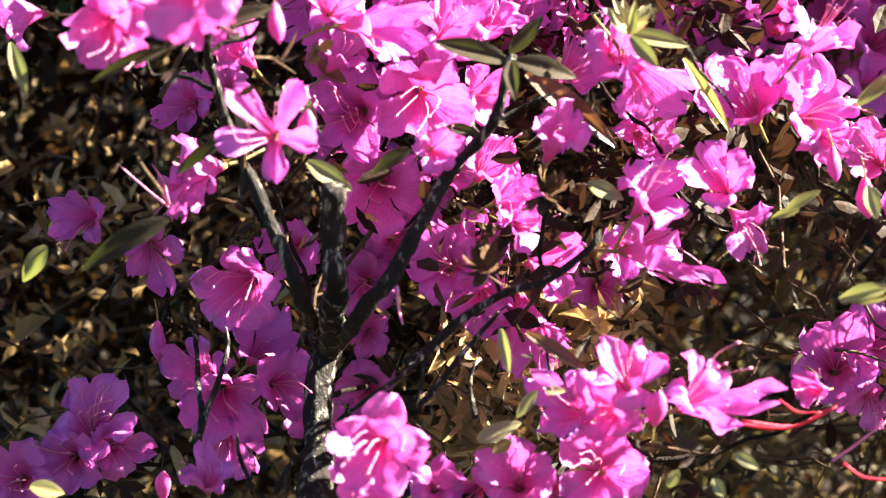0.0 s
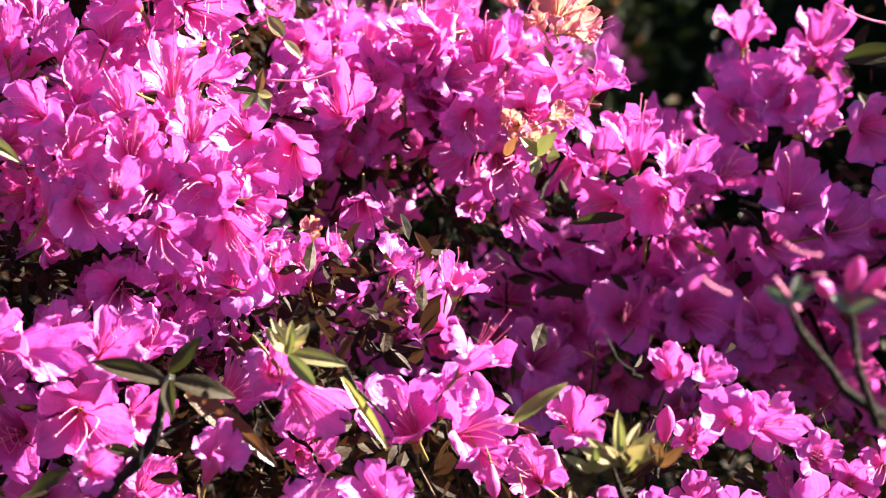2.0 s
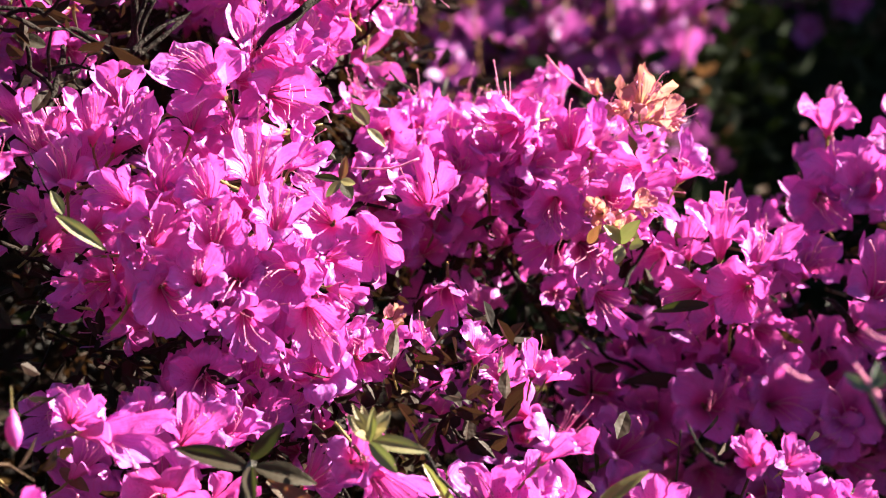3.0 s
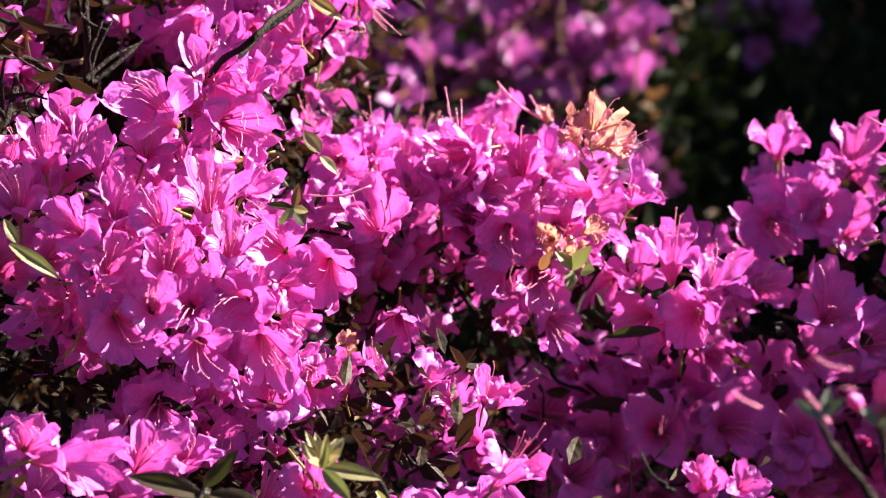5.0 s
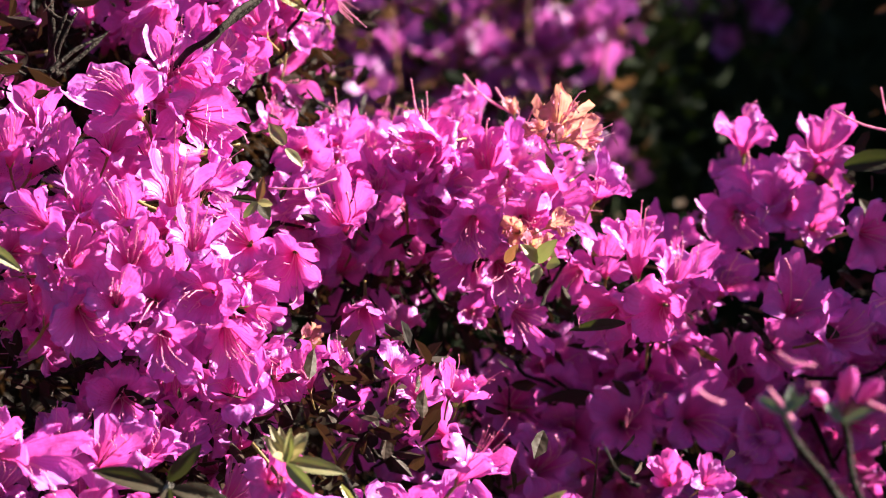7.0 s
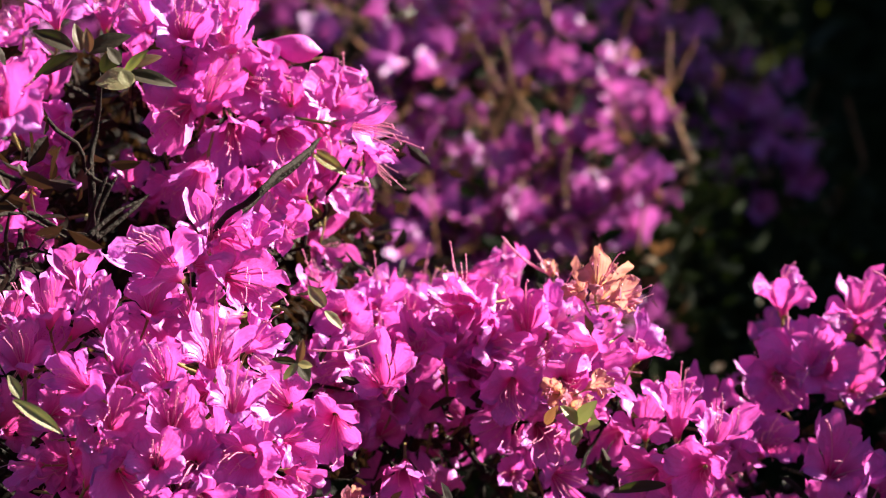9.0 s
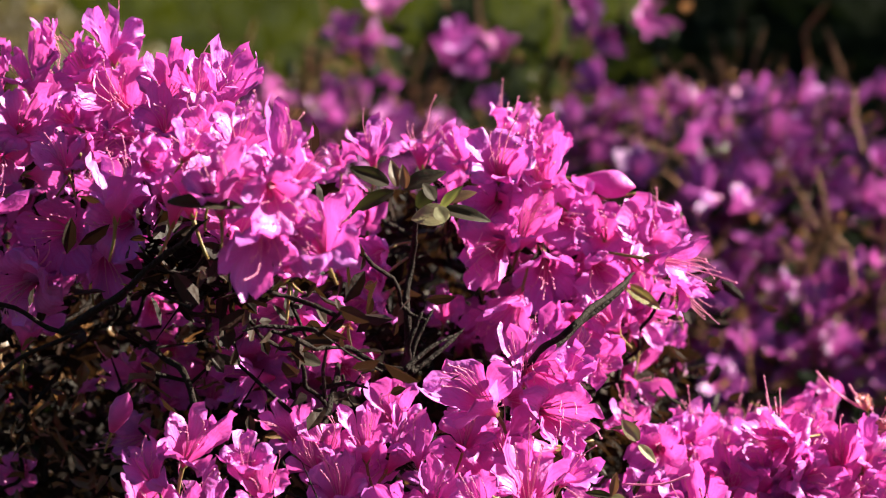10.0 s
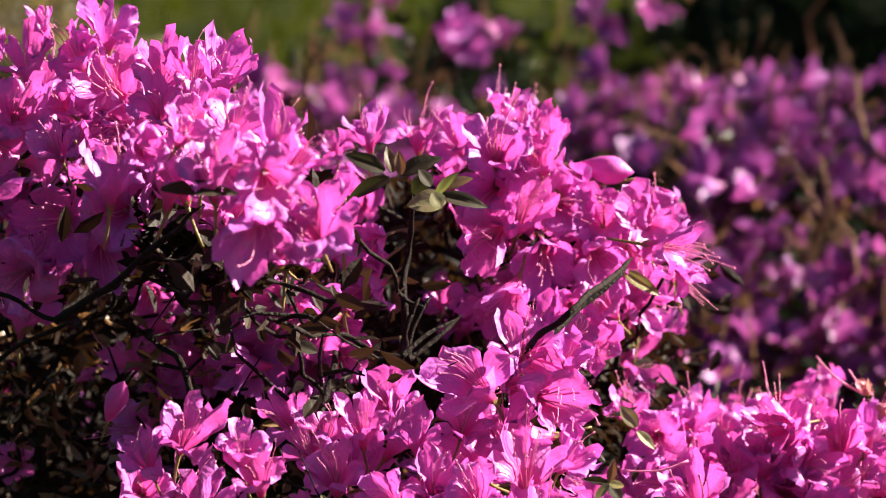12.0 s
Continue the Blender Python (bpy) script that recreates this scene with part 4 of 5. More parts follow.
bloom(left_azalea, -0.146, 1.362, 0.909, -17, 43, 24)
bloom(left_azalea, -0.150, 1.355, 0.882, -19, 13, 28)
leaf_at(left_azalea, (-0.133, 1.296, 0.895), (-0.113, 1.295, 0.882), 6, "pale")
leaf_at(left_azalea, (-0.130, 1.296, 0.896), (-0.135, 1.298, 0.905), 5, "pale")
leaf_at(left_azalea, (-0.021, 1.325, 0.903), (-0.032, 1.326, 0.905), 4, "dark")
leaf_at(left_azalea, (-0.021, 1.325, 0.903), (-0.016, 1.324, 0.896), 6, "dark")
leaf_at(left_azalea, (-0.021, 1.316, 0.905), (-0.015, 1.316, 0.904), 4, "light")
leaf_at(left_azalea, (-0.021, 1.325, 0.903), (-0.019, 1.327, 0.913), 4, "brown")
leaf_at(left_azalea, (-0.021, 1.316, 0.905), (-0.027, 1.314, 0.899), 4, "pale")
leaf_at(left_azalea, (-0.062, 1.494, 0.949), (-0.044, 1.493, 0.943), 5, "dark")
stem(left_azalea, 1.7, 0.8, (-0.109, 1.416, 0.937), (-0.108, 1.418, 0.947), (-0.104, 1.419, 0.956), (-0.100, 1.421, 0.963), young=True)
stem(left_azalea, 1.5, 0.7, (-0.109, 1.416, 0.937), (-0.095, 1.426, 0.947), (-0.086, 1.435, 0.955), young=True)
stem(left_azalea, 1.7, 1.1, (-0.059, 1.412, 0.941), (-0.049, 1.421, 0.947), (-0.035, 1.437, 0.958), (-0.021, 1.446, 0.967), (-0.016, 1.454, 0.970), young=True)
# left_azalea
bloom(left_azalea, -0.242, 1.464, 1.077, 16, 52, 33)
bloom(left_azalea, -0.253, 1.440, 1.068, -9, 38, 30)
bloom(left_azalea, -0.275, 1.449, 1.059, -1, 32, 33)
bloom(left_azalea, -0.293, 1.453, 1.063, -14, 26, 28)
bloom(left_azalea, -0.270, 1.459, 1.080, -18, 61, 18, "funnel")
bloom(left_azalea, -0.278, 1.426, 1.045, -1, 20, 37)
bloom(left_azalea, -0.304, 1.420, 1.038, 29, 7, 40)
bloom(left_azalea, -0.320, 1.446, 1.051, 6, 32, 28)
bloom(left_azalea, -0.302, 1.443, 1.051, -8, 32, 30)
bloom(left_azalea, -0.253, 1.386, 1.034, 12, 32, 26)
bloom(left_azalea, -0.236, 1.441, 1.053, 11, 14, 40)
bloom(left_azalea, -0.236, 1.411, 1.041, 24, -23, 32)
bloom(left_azalea, -0.259, 1.437, 1.047, 5, 20, 27)
bloom(left_azalea, -0.211, 1.411, 1.063, 19, 31, 32)
bloom(left_azalea, -0.195, 1.399, 1.063, 36, 37, 29)
bloom(left_azalea, -0.209, 1.381, 1.050, 12, 20, 29)
bloom(left_azalea, -0.186, 1.349, 1.054, 37, 18, 28)
bloom(left_azalea, -0.168, 1.320, 1.052, 33, 30, 32)
bloom(left_azalea, -0.164, 1.249, 1.043, 23, 2, 32)
bloom(left_azalea, -0.149, 1.291, 1.046, 39, 24, 31)
bloom(left_azalea, -0.145, 1.240, 1.039, 43, -12, 34)
bloom(left_azalea, -0.138, 1.272, 1.042, 52, 17, 24)
bloom(left_azalea, -0.150, 1.228, 1.025, 19, -37, 34)
bloom(left_azalea, -0.139, 1.239, 1.022, 38, -24, 26)
bloom(left_azalea, -0.183, 1.277, 1.052, 5, 20, 26)
bloom(left_azalea, -0.201, 1.294, 1.045, 5, 8, 25)
bloom(left_azalea, -0.300, 1.414, 0.999, 5, -3, 45)
bloom(left_azalea, -0.258, 1.415, 0.999, 5, 2, 41)
bloom(left_azalea, -0.276, 1.415, 0.976, 5, -9, 40)
bloom(left_azalea, -0.233, 1.419, 1.003, 5, 2, 37)
bloom(left_azalea, -0.212, 1.409, 1.011, 11, 2, 34)
bloom(left_azalea, -0.239, 1.416, 0.986, 17, -22, 28)
bloom(left_azalea, -0.292, 1.305, 1.028, 5, 8, 32)
bloom(left_azalea, -0.196, 1.523, 0.951, -6, 2, 45)
bloom(left_azalea, -0.176, 1.533, 0.947, -1, 8, 45)
bloom(left_azalea, -0.160, 1.533, 0.934, -7, -9, 45)
bloom(left_azalea, -0.147, 1.475, 0.980, -13, 14, 41)
bloom(left_azalea, -0.234, 1.511, 0.951, 5, -3, 34)
bloom(left_azalea, -0.150, 1.604, 0.980, -6, 8, 39)
bloom(left_azalea, -0.189, 1.470, 0.978, -6, -3, 33)
bloom(left_azalea, -0.158, 1.497, 0.995, -6, 8, 31)
bloom(left_azalea, -0.133, 1.511, 1.023, -2, 45, 28)
bloom(left_azalea, -0.151, 1.545, 1.013, 6, 32, 19)
bloom(left_azalea, -0.110, 1.520, 1.023, 6, 45, 32)
bloom(left_azalea, -0.093, 1.520, 1.018, 6, 32, 28)
bloom(left_azalea, -0.074, 1.507, 1.016, 5, 14, 41)
bloom(left_azalea, -0.075, 1.584, 1.027, 45, 71, 29, "funnel")
bloom(left_azalea, -0.054, 1.514, 1.010, 11, 14, 39)
bloom(left_azalea, -0.057, 1.537, 1.017, 31, 44, 28)
bloom(left_azalea, -0.025, 1.529, 1.005, 78, -7, 25, "bud")
bloom(left_azalea, -0.077, 1.512, 0.998, 5, 2, 34)
bloom(left_azalea, -0.045, 1.512, 0.992, 17, 8, 34)
bloom(left_azalea, -0.063, 1.504, 0.986, 5, 14, 34)
bloom(left_azalea, -0.076, 1.494, 0.980, -7, -9, 39)
bloom(left_azalea, -0.027, 1.519, 0.984, 23, 13, 34)
bloom(left_azalea, -0.007, 1.527, 0.983, 30, 19, 39)
bloom(left_azalea, 0.003, 1.459, 0.979, 50, -6, 35)
bloom(left_azalea, 0.010, 1.457, 0.965, 56, -40, 22)
bloom(left_azalea, -0.029, 1.509, 0.967, 5, -22, 32)
bloom(left_azalea, -0.015, 1.525, 0.967, 23, -10, 28)
bloom(left_azalea, -0.053, 1.494, 0.971, 17, -16, 36)
bloom(left_azalea, -0.067, 1.476, 0.956, -4, -45, 33)
bloom(left_azalea, -0.040, 1.490, 0.946, 29, -10, 30)
bloom(left_azalea, -0.009, 1.506, 0.947, 30, -23, 26)
bloom(left_azalea, -0.039, 1.452, 0.941, 32, 24, 27)
bloom(left_azalea, -0.101, 1.510, 0.949, 5, 20, 23)
bloom(left_azalea, -0.225, 1.347, 0.934, 40, 55, 22, "bud")
bloom(left_azalea, -0.192, 1.321, 0.924, 6, 32, 35)
bloom(left_azalea, -0.159, 1.401, 0.913, -1, 38, 29)
bloom(left_azalea, -0.205, 1.303, 0.917, -14, 26, 25)
bloom(left_azalea, -0.166, 1.299, 0.922, 6, 26, 29)
bloom(left_azalea, -0.317, 1.408, 0.898, 5, 8, 22)
bloom(left_azalea, -0.294, 1.479, 0.880, 5, 8, 23)
bloom(left_azalea, -0.239, 1.505, 0.923, 59, 41, 14, "funnel")
bloom(left_azalea, -0.229, 1.504, 0.908, 55, 22, 21)
bloom(left_azalea, -0.208, 1.507, 0.910, 49, 42, 20)
bloom(left_azalea, -0.268, 1.509, 0.913, 64, 34, 12, "funnel")
bloom(left_azalea, -0.190, 1.493, 0.933, 28, 37, 10, "bud")
bloom(left_azalea, -0.230, 1.487, 0.931, 19, 31, 12, "bud")
bloom(left_azalea, -0.178, 1.541, 0.911, 26, 31, 14, "bud")
leaf_at(left_azalea, (-0.115, 1.389, 1.023), (-0.131, 1.389, 1.031), 8, "dark")
leaf_at(left_azalea, (-0.113, 1.389, 1.020), (-0.131, 1.386, 1.012), 8, "dark")
leaf_at(left_azalea, (-0.108, 1.383, 1.022), (-0.091, 1.385, 1.030), 9, "dark")
leaf_at(left_azalea, (-0.092, 1.376, 1.014), (-0.071, 1.377, 1.010), 7, "dark")
leaf_at(left_azalea, (-0.088, 1.369, 1.013), (-0.104, 1.367, 1.012), 12, "pale")
leaf_at(left_azalea, (-0.093, 1.362, 1.017), (-0.089, 1.361, 1.011), 7, "pale")
leaf_at(left_azalea, (-0.111, 1.383, 1.023), (-0.113, 1.384, 1.034), 6, "brown")
leaf_at(left_azalea, (-0.090, 1.383, 1.016), (-0.078, 1.385, 1.021), 6, "brown")
leaf_at(left_azalea, (-0.092, 1.369, 1.015), (-0.083, 1.371, 1.025), 5, "light")
leaf_at(left_azalea, (-0.102, 1.375, 1.015), (-0.094, 1.377, 1.024), 8, "dark")
leaf_at(left_azalea, (-0.107, 1.376, 1.023), (-0.108, 1.377, 1.033), 5, "brown")
leaf_at(left_azalea, (-0.094, 1.369, 1.019), (-0.099, 1.370, 1.026), 6, "dark")
leaf_at(left_azalea, (-0.018, 1.508, 0.961), (-0.001, 1.507, 0.950), 7, "light")
leaf_at(left_azalea, (-0.187, 1.244, 1.035), (-0.158, 1.248, 1.034), 7, "dark")
leaf_at(left_azalea, (-0.302, 1.405, 1.035), (-0.321, 1.401, 1.033), 7, "light")
leaf_at(left_azalea, (-0.311, 1.403, 1.036), (-0.299, 1.407, 1.041), 6, "pale")
leaf_at(left_azalea, (-0.199, 1.424, 0.942), (-0.184, 1.426, 0.941), 6, "dark")
leaf_at(left_azalea, (-0.146, 1.396, 0.945), (-0.160, 1.395, 0.950), 7, "dark")
stem(left_azalea, 1.6, 0.9, (-0.114, 1.432, 0.931), (-0.107, 1.372, 0.954), (-0.102, 1.368, 0.967), (-0.099, 1.369, 0.973), young=True)
stem(left_azalea, 1.3, 0.7, (-0.107, 1.357, 0.951), (-0.095, 1.367, 0.959), (-0.084, 1.376, 0.963), young=True)
stem(left_azalea, 1.7, 1.1, (-0.057, 1.402, 0.944), (-0.037, 1.378, 0.965), (-0.021, 1.422, 0.973), (-0.012, 1.444, 0.977), young=True)
stem(left_azalea, 1.9, 1.3, (-0.117, 1.478, 0.920), (-0.112, 1.436, 0.953), (-0.110, 1.441, 0.982), (-0.105, 1.403, 1.010), young=True)
stem(left_azalea, 2.0, 1.0, (-0.248, 1.342, 0.969), (-0.221, 1.328, 0.986), (-0.197, 1.310, 1.005), (-0.176, 1.275, 1.025), young=True)
stem(left_azalea, 2.0, 1.2, (-0.199, 1.389, 0.912), (-0.202, 1.394, 0.936), (-0.218, 1.422, 0.945), (-0.228, 1.394, 0.960), young=True)
stem(left_azalea, 2.2, 1.2, (-0.151, 1.416, 0.907), (-0.145, 1.428, 0.924), (-0.144, 1.459, 0.939), young=True)
stem(left_azalea, 1.7, 1.0, (-0.303, 1.393, 0.916), (-0.290, 1.393, 0.936), (-0.268, 1.385, 0.952), (-0.247, 1.377, 0.961), young=True)
# right_azalea
bloom(right_azalea, 0.012, 1.543, 0.883, -2, 50, 29)
bloom(right_azalea, 0.027, 1.542, 0.879, 16, 50, 29)
bloom(right_azalea, 0.002, 1.538, 0.860, -13, 7, 37)
bloom(right_azalea, 0.014, 1.453, 0.867, 11, 25, 38)
bloom(right_azalea, 0.031, 1.487, 0.875, 5, 31, 31)
bloom(right_azalea, 0.050, 1.491, 0.896, -11, 50, 38)
bloom(right_azalea, 0.064, 1.490, 0.894, 16, 50, 26)
bloom(right_azalea, 0.045, 1.487, 0.875, -1, 25, 36)
bloom(right_azalea, 0.062, 1.485, 0.868, 5, 25, 33)
bloom(right_azalea, 0.078, 1.488, 0.885, -1, 19, 41)
bloom(right_azalea, 0.097, 1.507, 0.882, 36, 35, 36)
bloom(right_azalea, 0.072, 1.461, 0.861, 17, -11, 35)
bloom(right_azalea, 0.113, 1.491, 0.863, 36, 11, 36)
bloom(right_azalea, 0.117, 1.514, 0.870, 28, 36, 23)
bloom(right_azalea, 0.114, 1.488, 0.898, 14, 43, 22, "withered")
bloom(right_azalea, 0.108, 1.488, 0.846, 5, 19, 17, "withered")
bloom(right_azalea, -0.001, 1.509, 0.827, -1, 25, 34)
bloom(right_azalea, 0.024, 1.443, 0.826, -1, -10, 35, "funnel")
bloom(right_azalea, -0.004, 1.532, 0.835, -1, 13, 32)
bloom(right_azalea, 0.071, 1.489, 0.840, -1, -4, 28)
bloom(right_azalea, 0.073, 1.472, 0.819, 11, 13, 20)
bloom(right_azalea, 0.094, 1.460, 0.819, 11, -10, 30)
bloom(right_azalea, 0.081, 1.463, 0.828, -14, -24, 15, "bud")
bloom(right_azalea, 0.133, 1.484, 0.838, -22, 30, 31)
bloom(right_azalea, 0.147, 1.473, 0.844, 6, 43, 36)
bloom(right_azalea, 0.165, 1.469, 0.835, 32, 23, 33)
bloom(right_azalea, 0.155, 1.446, 0.827, 4, 8, 35)
bloom(right_azalea, 0.132, 1.458, 0.822, -13, -4, 33)
bloom(right_azalea, 0.174, 1.544, 0.781, 4, 2, 32)
bloom(right_azalea, 0.194, 1.516, 0.820, -1, 25, 34)
bloom(right_azalea, 0.207, 1.571, 0.879, -2, 43, 35)
bloom(right_azalea, 0.215, 1.565, 0.855, -7, 19, 41)
bloom(right_azalea, 0.203, 1.553, 0.843, -19, 1, 40)
bloom(right_azalea, 0.224, 1.552, 0.850, 5, 13, 40)
bloom(right_azalea, 0.245, 1.575, 0.872, 20, 36, 36)
bloom(right_azalea, 0.241, 1.558, 0.841, 5, 13, 33)
bloom(right_azalea, 0.227, 1.510, 0.814, -1, 19, 46)
bloom(right_azalea, 0.243, 1.504, 0.799, 5, 13, 37)
bloom(right_azalea, 0.120, 1.579, 0.762, -1, 19, 46)
bloom(right_azalea, 0.097, 1.565, 0.749, -1, 13, 42)
bloom(right_azalea, 0.153, 1.555, 0.768, -1, 25, 46)
bloom(right_azalea, 0.150, 1.537, 0.747, -1, 13, 45)
bloom(right_azalea, 0.206, 1.557, 0.759, -1, 19, 48)
bloom(right_azalea, 0.183, 1.545, 0.747, -1, 13, 42)
bloom(right_azalea, 0.124, 1.548, 0.738, -1, 8, 41)
bloom(right_azalea, 0.216, 1.529, 0.745, -1, 13, 41)
bloom(right_azalea, 0.108, 1.604, 0.766, -15, 31, 34)
bloom(right_azalea, 0.234, 1.544, 0.766, 5, 13, 41)
bloom(right_azalea, 0.048, 1.577, 0.741, -1, 25, 41)
bloom(right_azalea, 0.066, 1.571, 0.724, 5, 13, 36)
bloom(right_azalea, 0.041, 1.603, 0.751, -2, 50, 25)
bloom(right_azalea, 0.060, 1.601, 0.746, -2, 58, 17)
bloom(right_azalea, 0.077, 1.600, 0.744, 26, 49, 21)
bloom(right_azalea, -0.001, 1.515, 0.771, 5, 31, 24)
bloom(right_azalea, 0.025, 1.513, 0.765, 12, 31, 17)
bloom(right_azalea, 0.015, 1.512, 0.760, 17, 13, 16)
bloom(right_azalea, 0.261, 1.512, 0.845, 4, 8, 40)
bloom(right_azalea, 0.281, 1.509, 0.846, 11, 19, 32)
bloom(right_azalea, 0.268, 1.541, 0.775, -1, 19, 41)
bloom(right_azalea, 0.272, 1.482, 0.821, -1, 13, 39)
bloom(right_azalea, 0.258, 1.524, 0.752, -1, 13, 41)
bloom(right_azalea, 0.285, 1.514, 0.774, 5, 13, 40)
bloom(right_azalea, 0.030, 1.502, 0.845, -1, -4, 26)
bloom(right_azalea, 0.015, 1.530, 0.825, -1, 13, 26)
bloom(right_azalea, 0.094, 1.543, 0.898, -20, 50, 12, "withered")
bloom(right_azalea, 0.109, 1.440, 0.914, 10, 45, 30, "withered")
bloom(right_azalea, 0.117, 1.430, 0.908, 40, 20, 27, "withered")
bloom(right_azalea, 0.101, 1.450, 0.907, -20, 40, 22, "withered")
bloom(right_azalea, 0.098, 1.430, 0.860, 10, 20, 24, "withered")
bloom(right_azalea, 0.106, 1.420, 0.872, 40, 30, 19, "withered")
bloom(right_azalea, 0.090, 1.440, 0.864, -20, 20, 20, "withered")
bloom(right_azalea, -0.001, 1.400, 0.824, 20, 40, 17, "withered")
leaf_at(right_azalea, (0.097, 1.410, 0.857), (0.105, 1.405, 0.868), 7, "pale")
leaf_at(right_azalea, (0.099, 1.410, 0.857), (0.091, 1.405, 0.866), 6, "light")
leaf_at(right_azalea, (0.102, 1.410, 0.856), (0.107, 1.405, 0.858), 7, "pale")
leaf_at(right_azalea, (0.098, 1.410, 0.856), (0.096, 1.405, 0.849), 6, "pale")
leaf_at(right_azalea, (0.084, 1.410, 0.857), (0.089, 1.405, 0.866), 5, "brown")
leaf_at(right_azalea, (0.011, 1.410, 0.824), (0.019, 1.405, 0.815), 6, "pale")
leaf_at(right_azalea, (-0.006, 1.410, 0.814), (0.004, 1.405, 0.823), 6, "brown")
bloom(right_azalea, 0.036, 1.370, 0.819, 20, 40, 21)
bloom(right_azalea, 0.047, 1.380, 0.807, 0, 30, 25)
bloom(right_azalea, 0.060, 1.370, 0.813, 30, 40, 21)
bloom(right_azalea, 0.068, 1.370, 0.810, 40, 30, 19)
bloom(right_azalea, -0.001, 1.360, 0.820, -10, 40, 22)
bloom(right_azalea, 0.011, 1.360, 0.823, 30, 40, 19)
bloom(right_azalea, 0.017, 1.360, 0.808, 0, 30, 17)
leaf_at(right_azalea, (0.139, 1.541, 0.756), (0.109, 1.543, 0.757), 11, "dark")
leaf_at(right_azalea, (0.140, 1.446, 0.820), (0.115, 1.447, 0.817), 6, "dark")
leaf_at(right_azalea, (0.241, 1.481, 0.884), (0.269, 1.477, 0.890), 11, "dark")
leaf_at(right_azalea, (0.242, 1.483, 0.804), (0.222, 1.488, 0.809), 8, "dark")
leaf_at(right_azalea, (0.090, 1.469, 0.853), (0.100, 1.470, 0.860), 6, "light")
leaf_at(right_azalea, (0.093, 1.469, 0.853), (0.090, 1.466, 0.843), 6, "pale")
leaf_at(right_azalea, (0.100, 1.468, 0.853), (0.111, 1.465, 0.843), 7, "pale")
leaf_at(right_azalea, (0.101, 1.479, 0.853), (0.109, 1.480, 0.859), 6, "light")
leaf_at(right_azalea, (-0.011, 1.419, 0.907), (-0.018, 1.421, 0.916), 7, "pale")
leaf_at(right_azalea, (-0.011, 1.419, 0.905), (-0.003, 1.417, 0.898), 5, "pale")
leaf_at(right_azalea, (0.004, 1.478, 0.795), (0.014, 1.480, 0.800), 6, "pale")
seed_head(right_azalea, 0.270, 1.479, 0.899, 9)
seed_head(right_azalea, 0.279, 1.476, 0.895, 12)
seed_head(right_azalea, 0.280, 1.474, 0.885, 11)
leaf_at(right_azalea, (0.266, 1.479, 0.898), (0.259, 1.481, 0.901), 6, "pale")
filament(right_azalea, 0.7, 0.4, (0.094, 1.543, 0.896), (0.083, 1.544, 0.902), (0.076, 1.546, 0.908), (0.071, 1.547, 0.914))
filament(right_azalea, 0.7, 0.4, (0.097, 1.543, 0.896), (0.090, 1.544, 0.902), (0.086, 1.545, 0.908))
filament(right_azalea, 0.6, 0.4, (0.011, 1.396, 0.897), (-0.001, 1.395, 0.893), (-0.018, 1.395, 0.893))
filament(right_azalea, 0.6, 0.4, (0.264, 1.480, 0.900), (0.259, 1.483, 0.910), (0.257, 1.485, 0.920))
filament(right_azalea, 0.6, 0.4, (0.264, 1.480, 0.900), (0.249, 1.483, 0.903), (0.236, 1.487, 0.909))
stem(right_azalea, 2.5, 1.4, (0.225, 1.559, 0.773), (0.206, 1.488, 0.803), (0.199, 1.512, 0.807), young=True)
stem(right_azalea, 1.9, 1.1, (0.062, 1.523, 0.805), (0.049, 1.529, 0.825), (0.041, 1.533, 0.840), young=True)
# near_azalea
stem(near_azalea, 2.1, 1.9, (0.210, 1.020, 0.763), (0.201, 1.033, 0.818), (0.186, 1.040, 0.859), young=True)
stem(near_azalea, 2.0, 1.1, (0.186, 1.040, 0.859), (0.173, 1.045, 0.868), (0.161, 1.041, 0.884), (0.152, 1.037, 0.901), young=True)
stem(near_azalea, 1.8, 1.1, (0.183, 1.039, 0.856), (0.176, 1.036, 0.875), (0.174, 1.040, 0.889), (0.171, 1.033, 0.898), young=True)
bloom(near_azalea, 0.173, 1.036, 0.909, 8, 61, 15, "bud")
bloom(near_azalea, 0.164, 1.036, 0.904, -42, 37, 11, "bud")
bloom(near_azalea, 0.180, 1.034, 0.907, 40, 44, 13, "bud")
leaf_at(near_azalea, (0.152, 1.036, 0.899), (0.145, 1.039, 0.904), 4, "grey")
leaf_at(near_azalea, (0.152, 1.036, 0.899), (0.161, 1.037, 0.905), 4, "grey")
leaf_at(near_azalea, (0.171, 1.033, 0.897), (0.166, 1.035, 0.903), 4, "grey")
leaf_at(near_azalea, (0.171, 1.033, 0.897), (0.182, 1.032, 0.902), 4, "grey")
leaf_at(near_azalea, (0.154, 1.036, 0.899), (0.156, 1.038, 0.908), 4, "grey")
# near_azalea
stem(near_azalea, 1.6, 0.9, (0.196, 1.017, 0.892), (0.195, 1.022, 0.910), (0.193, 1.017, 0.929), young=True)
leaf_at(near_azalea, (0.193, 1.017, 0.929), (0.188, 1.022, 0.943), 5, "grey")
leaf_at(near_azalea, (0.193, 1.017, 0.929), (0.200, 1.019, 0.940), 5, "grey")
leaf_at(near_azalea, (0.193, 1.017, 0.928), (0.184, 1.020, 0.932), 4, "grey")
stem(near_azalea, 1.8, 1.6, (0.201, 0.986, 0.809), (0.199, 1.002, 0.850), (0.196, 1.017, 0.892), young=True)
# near_azalea
filament(near_azalea, 0.6, 0.4, (0.163, 1.039, 0.914), (0.156, 1.040, 0.915), (0.151, 1.042, 0.918))
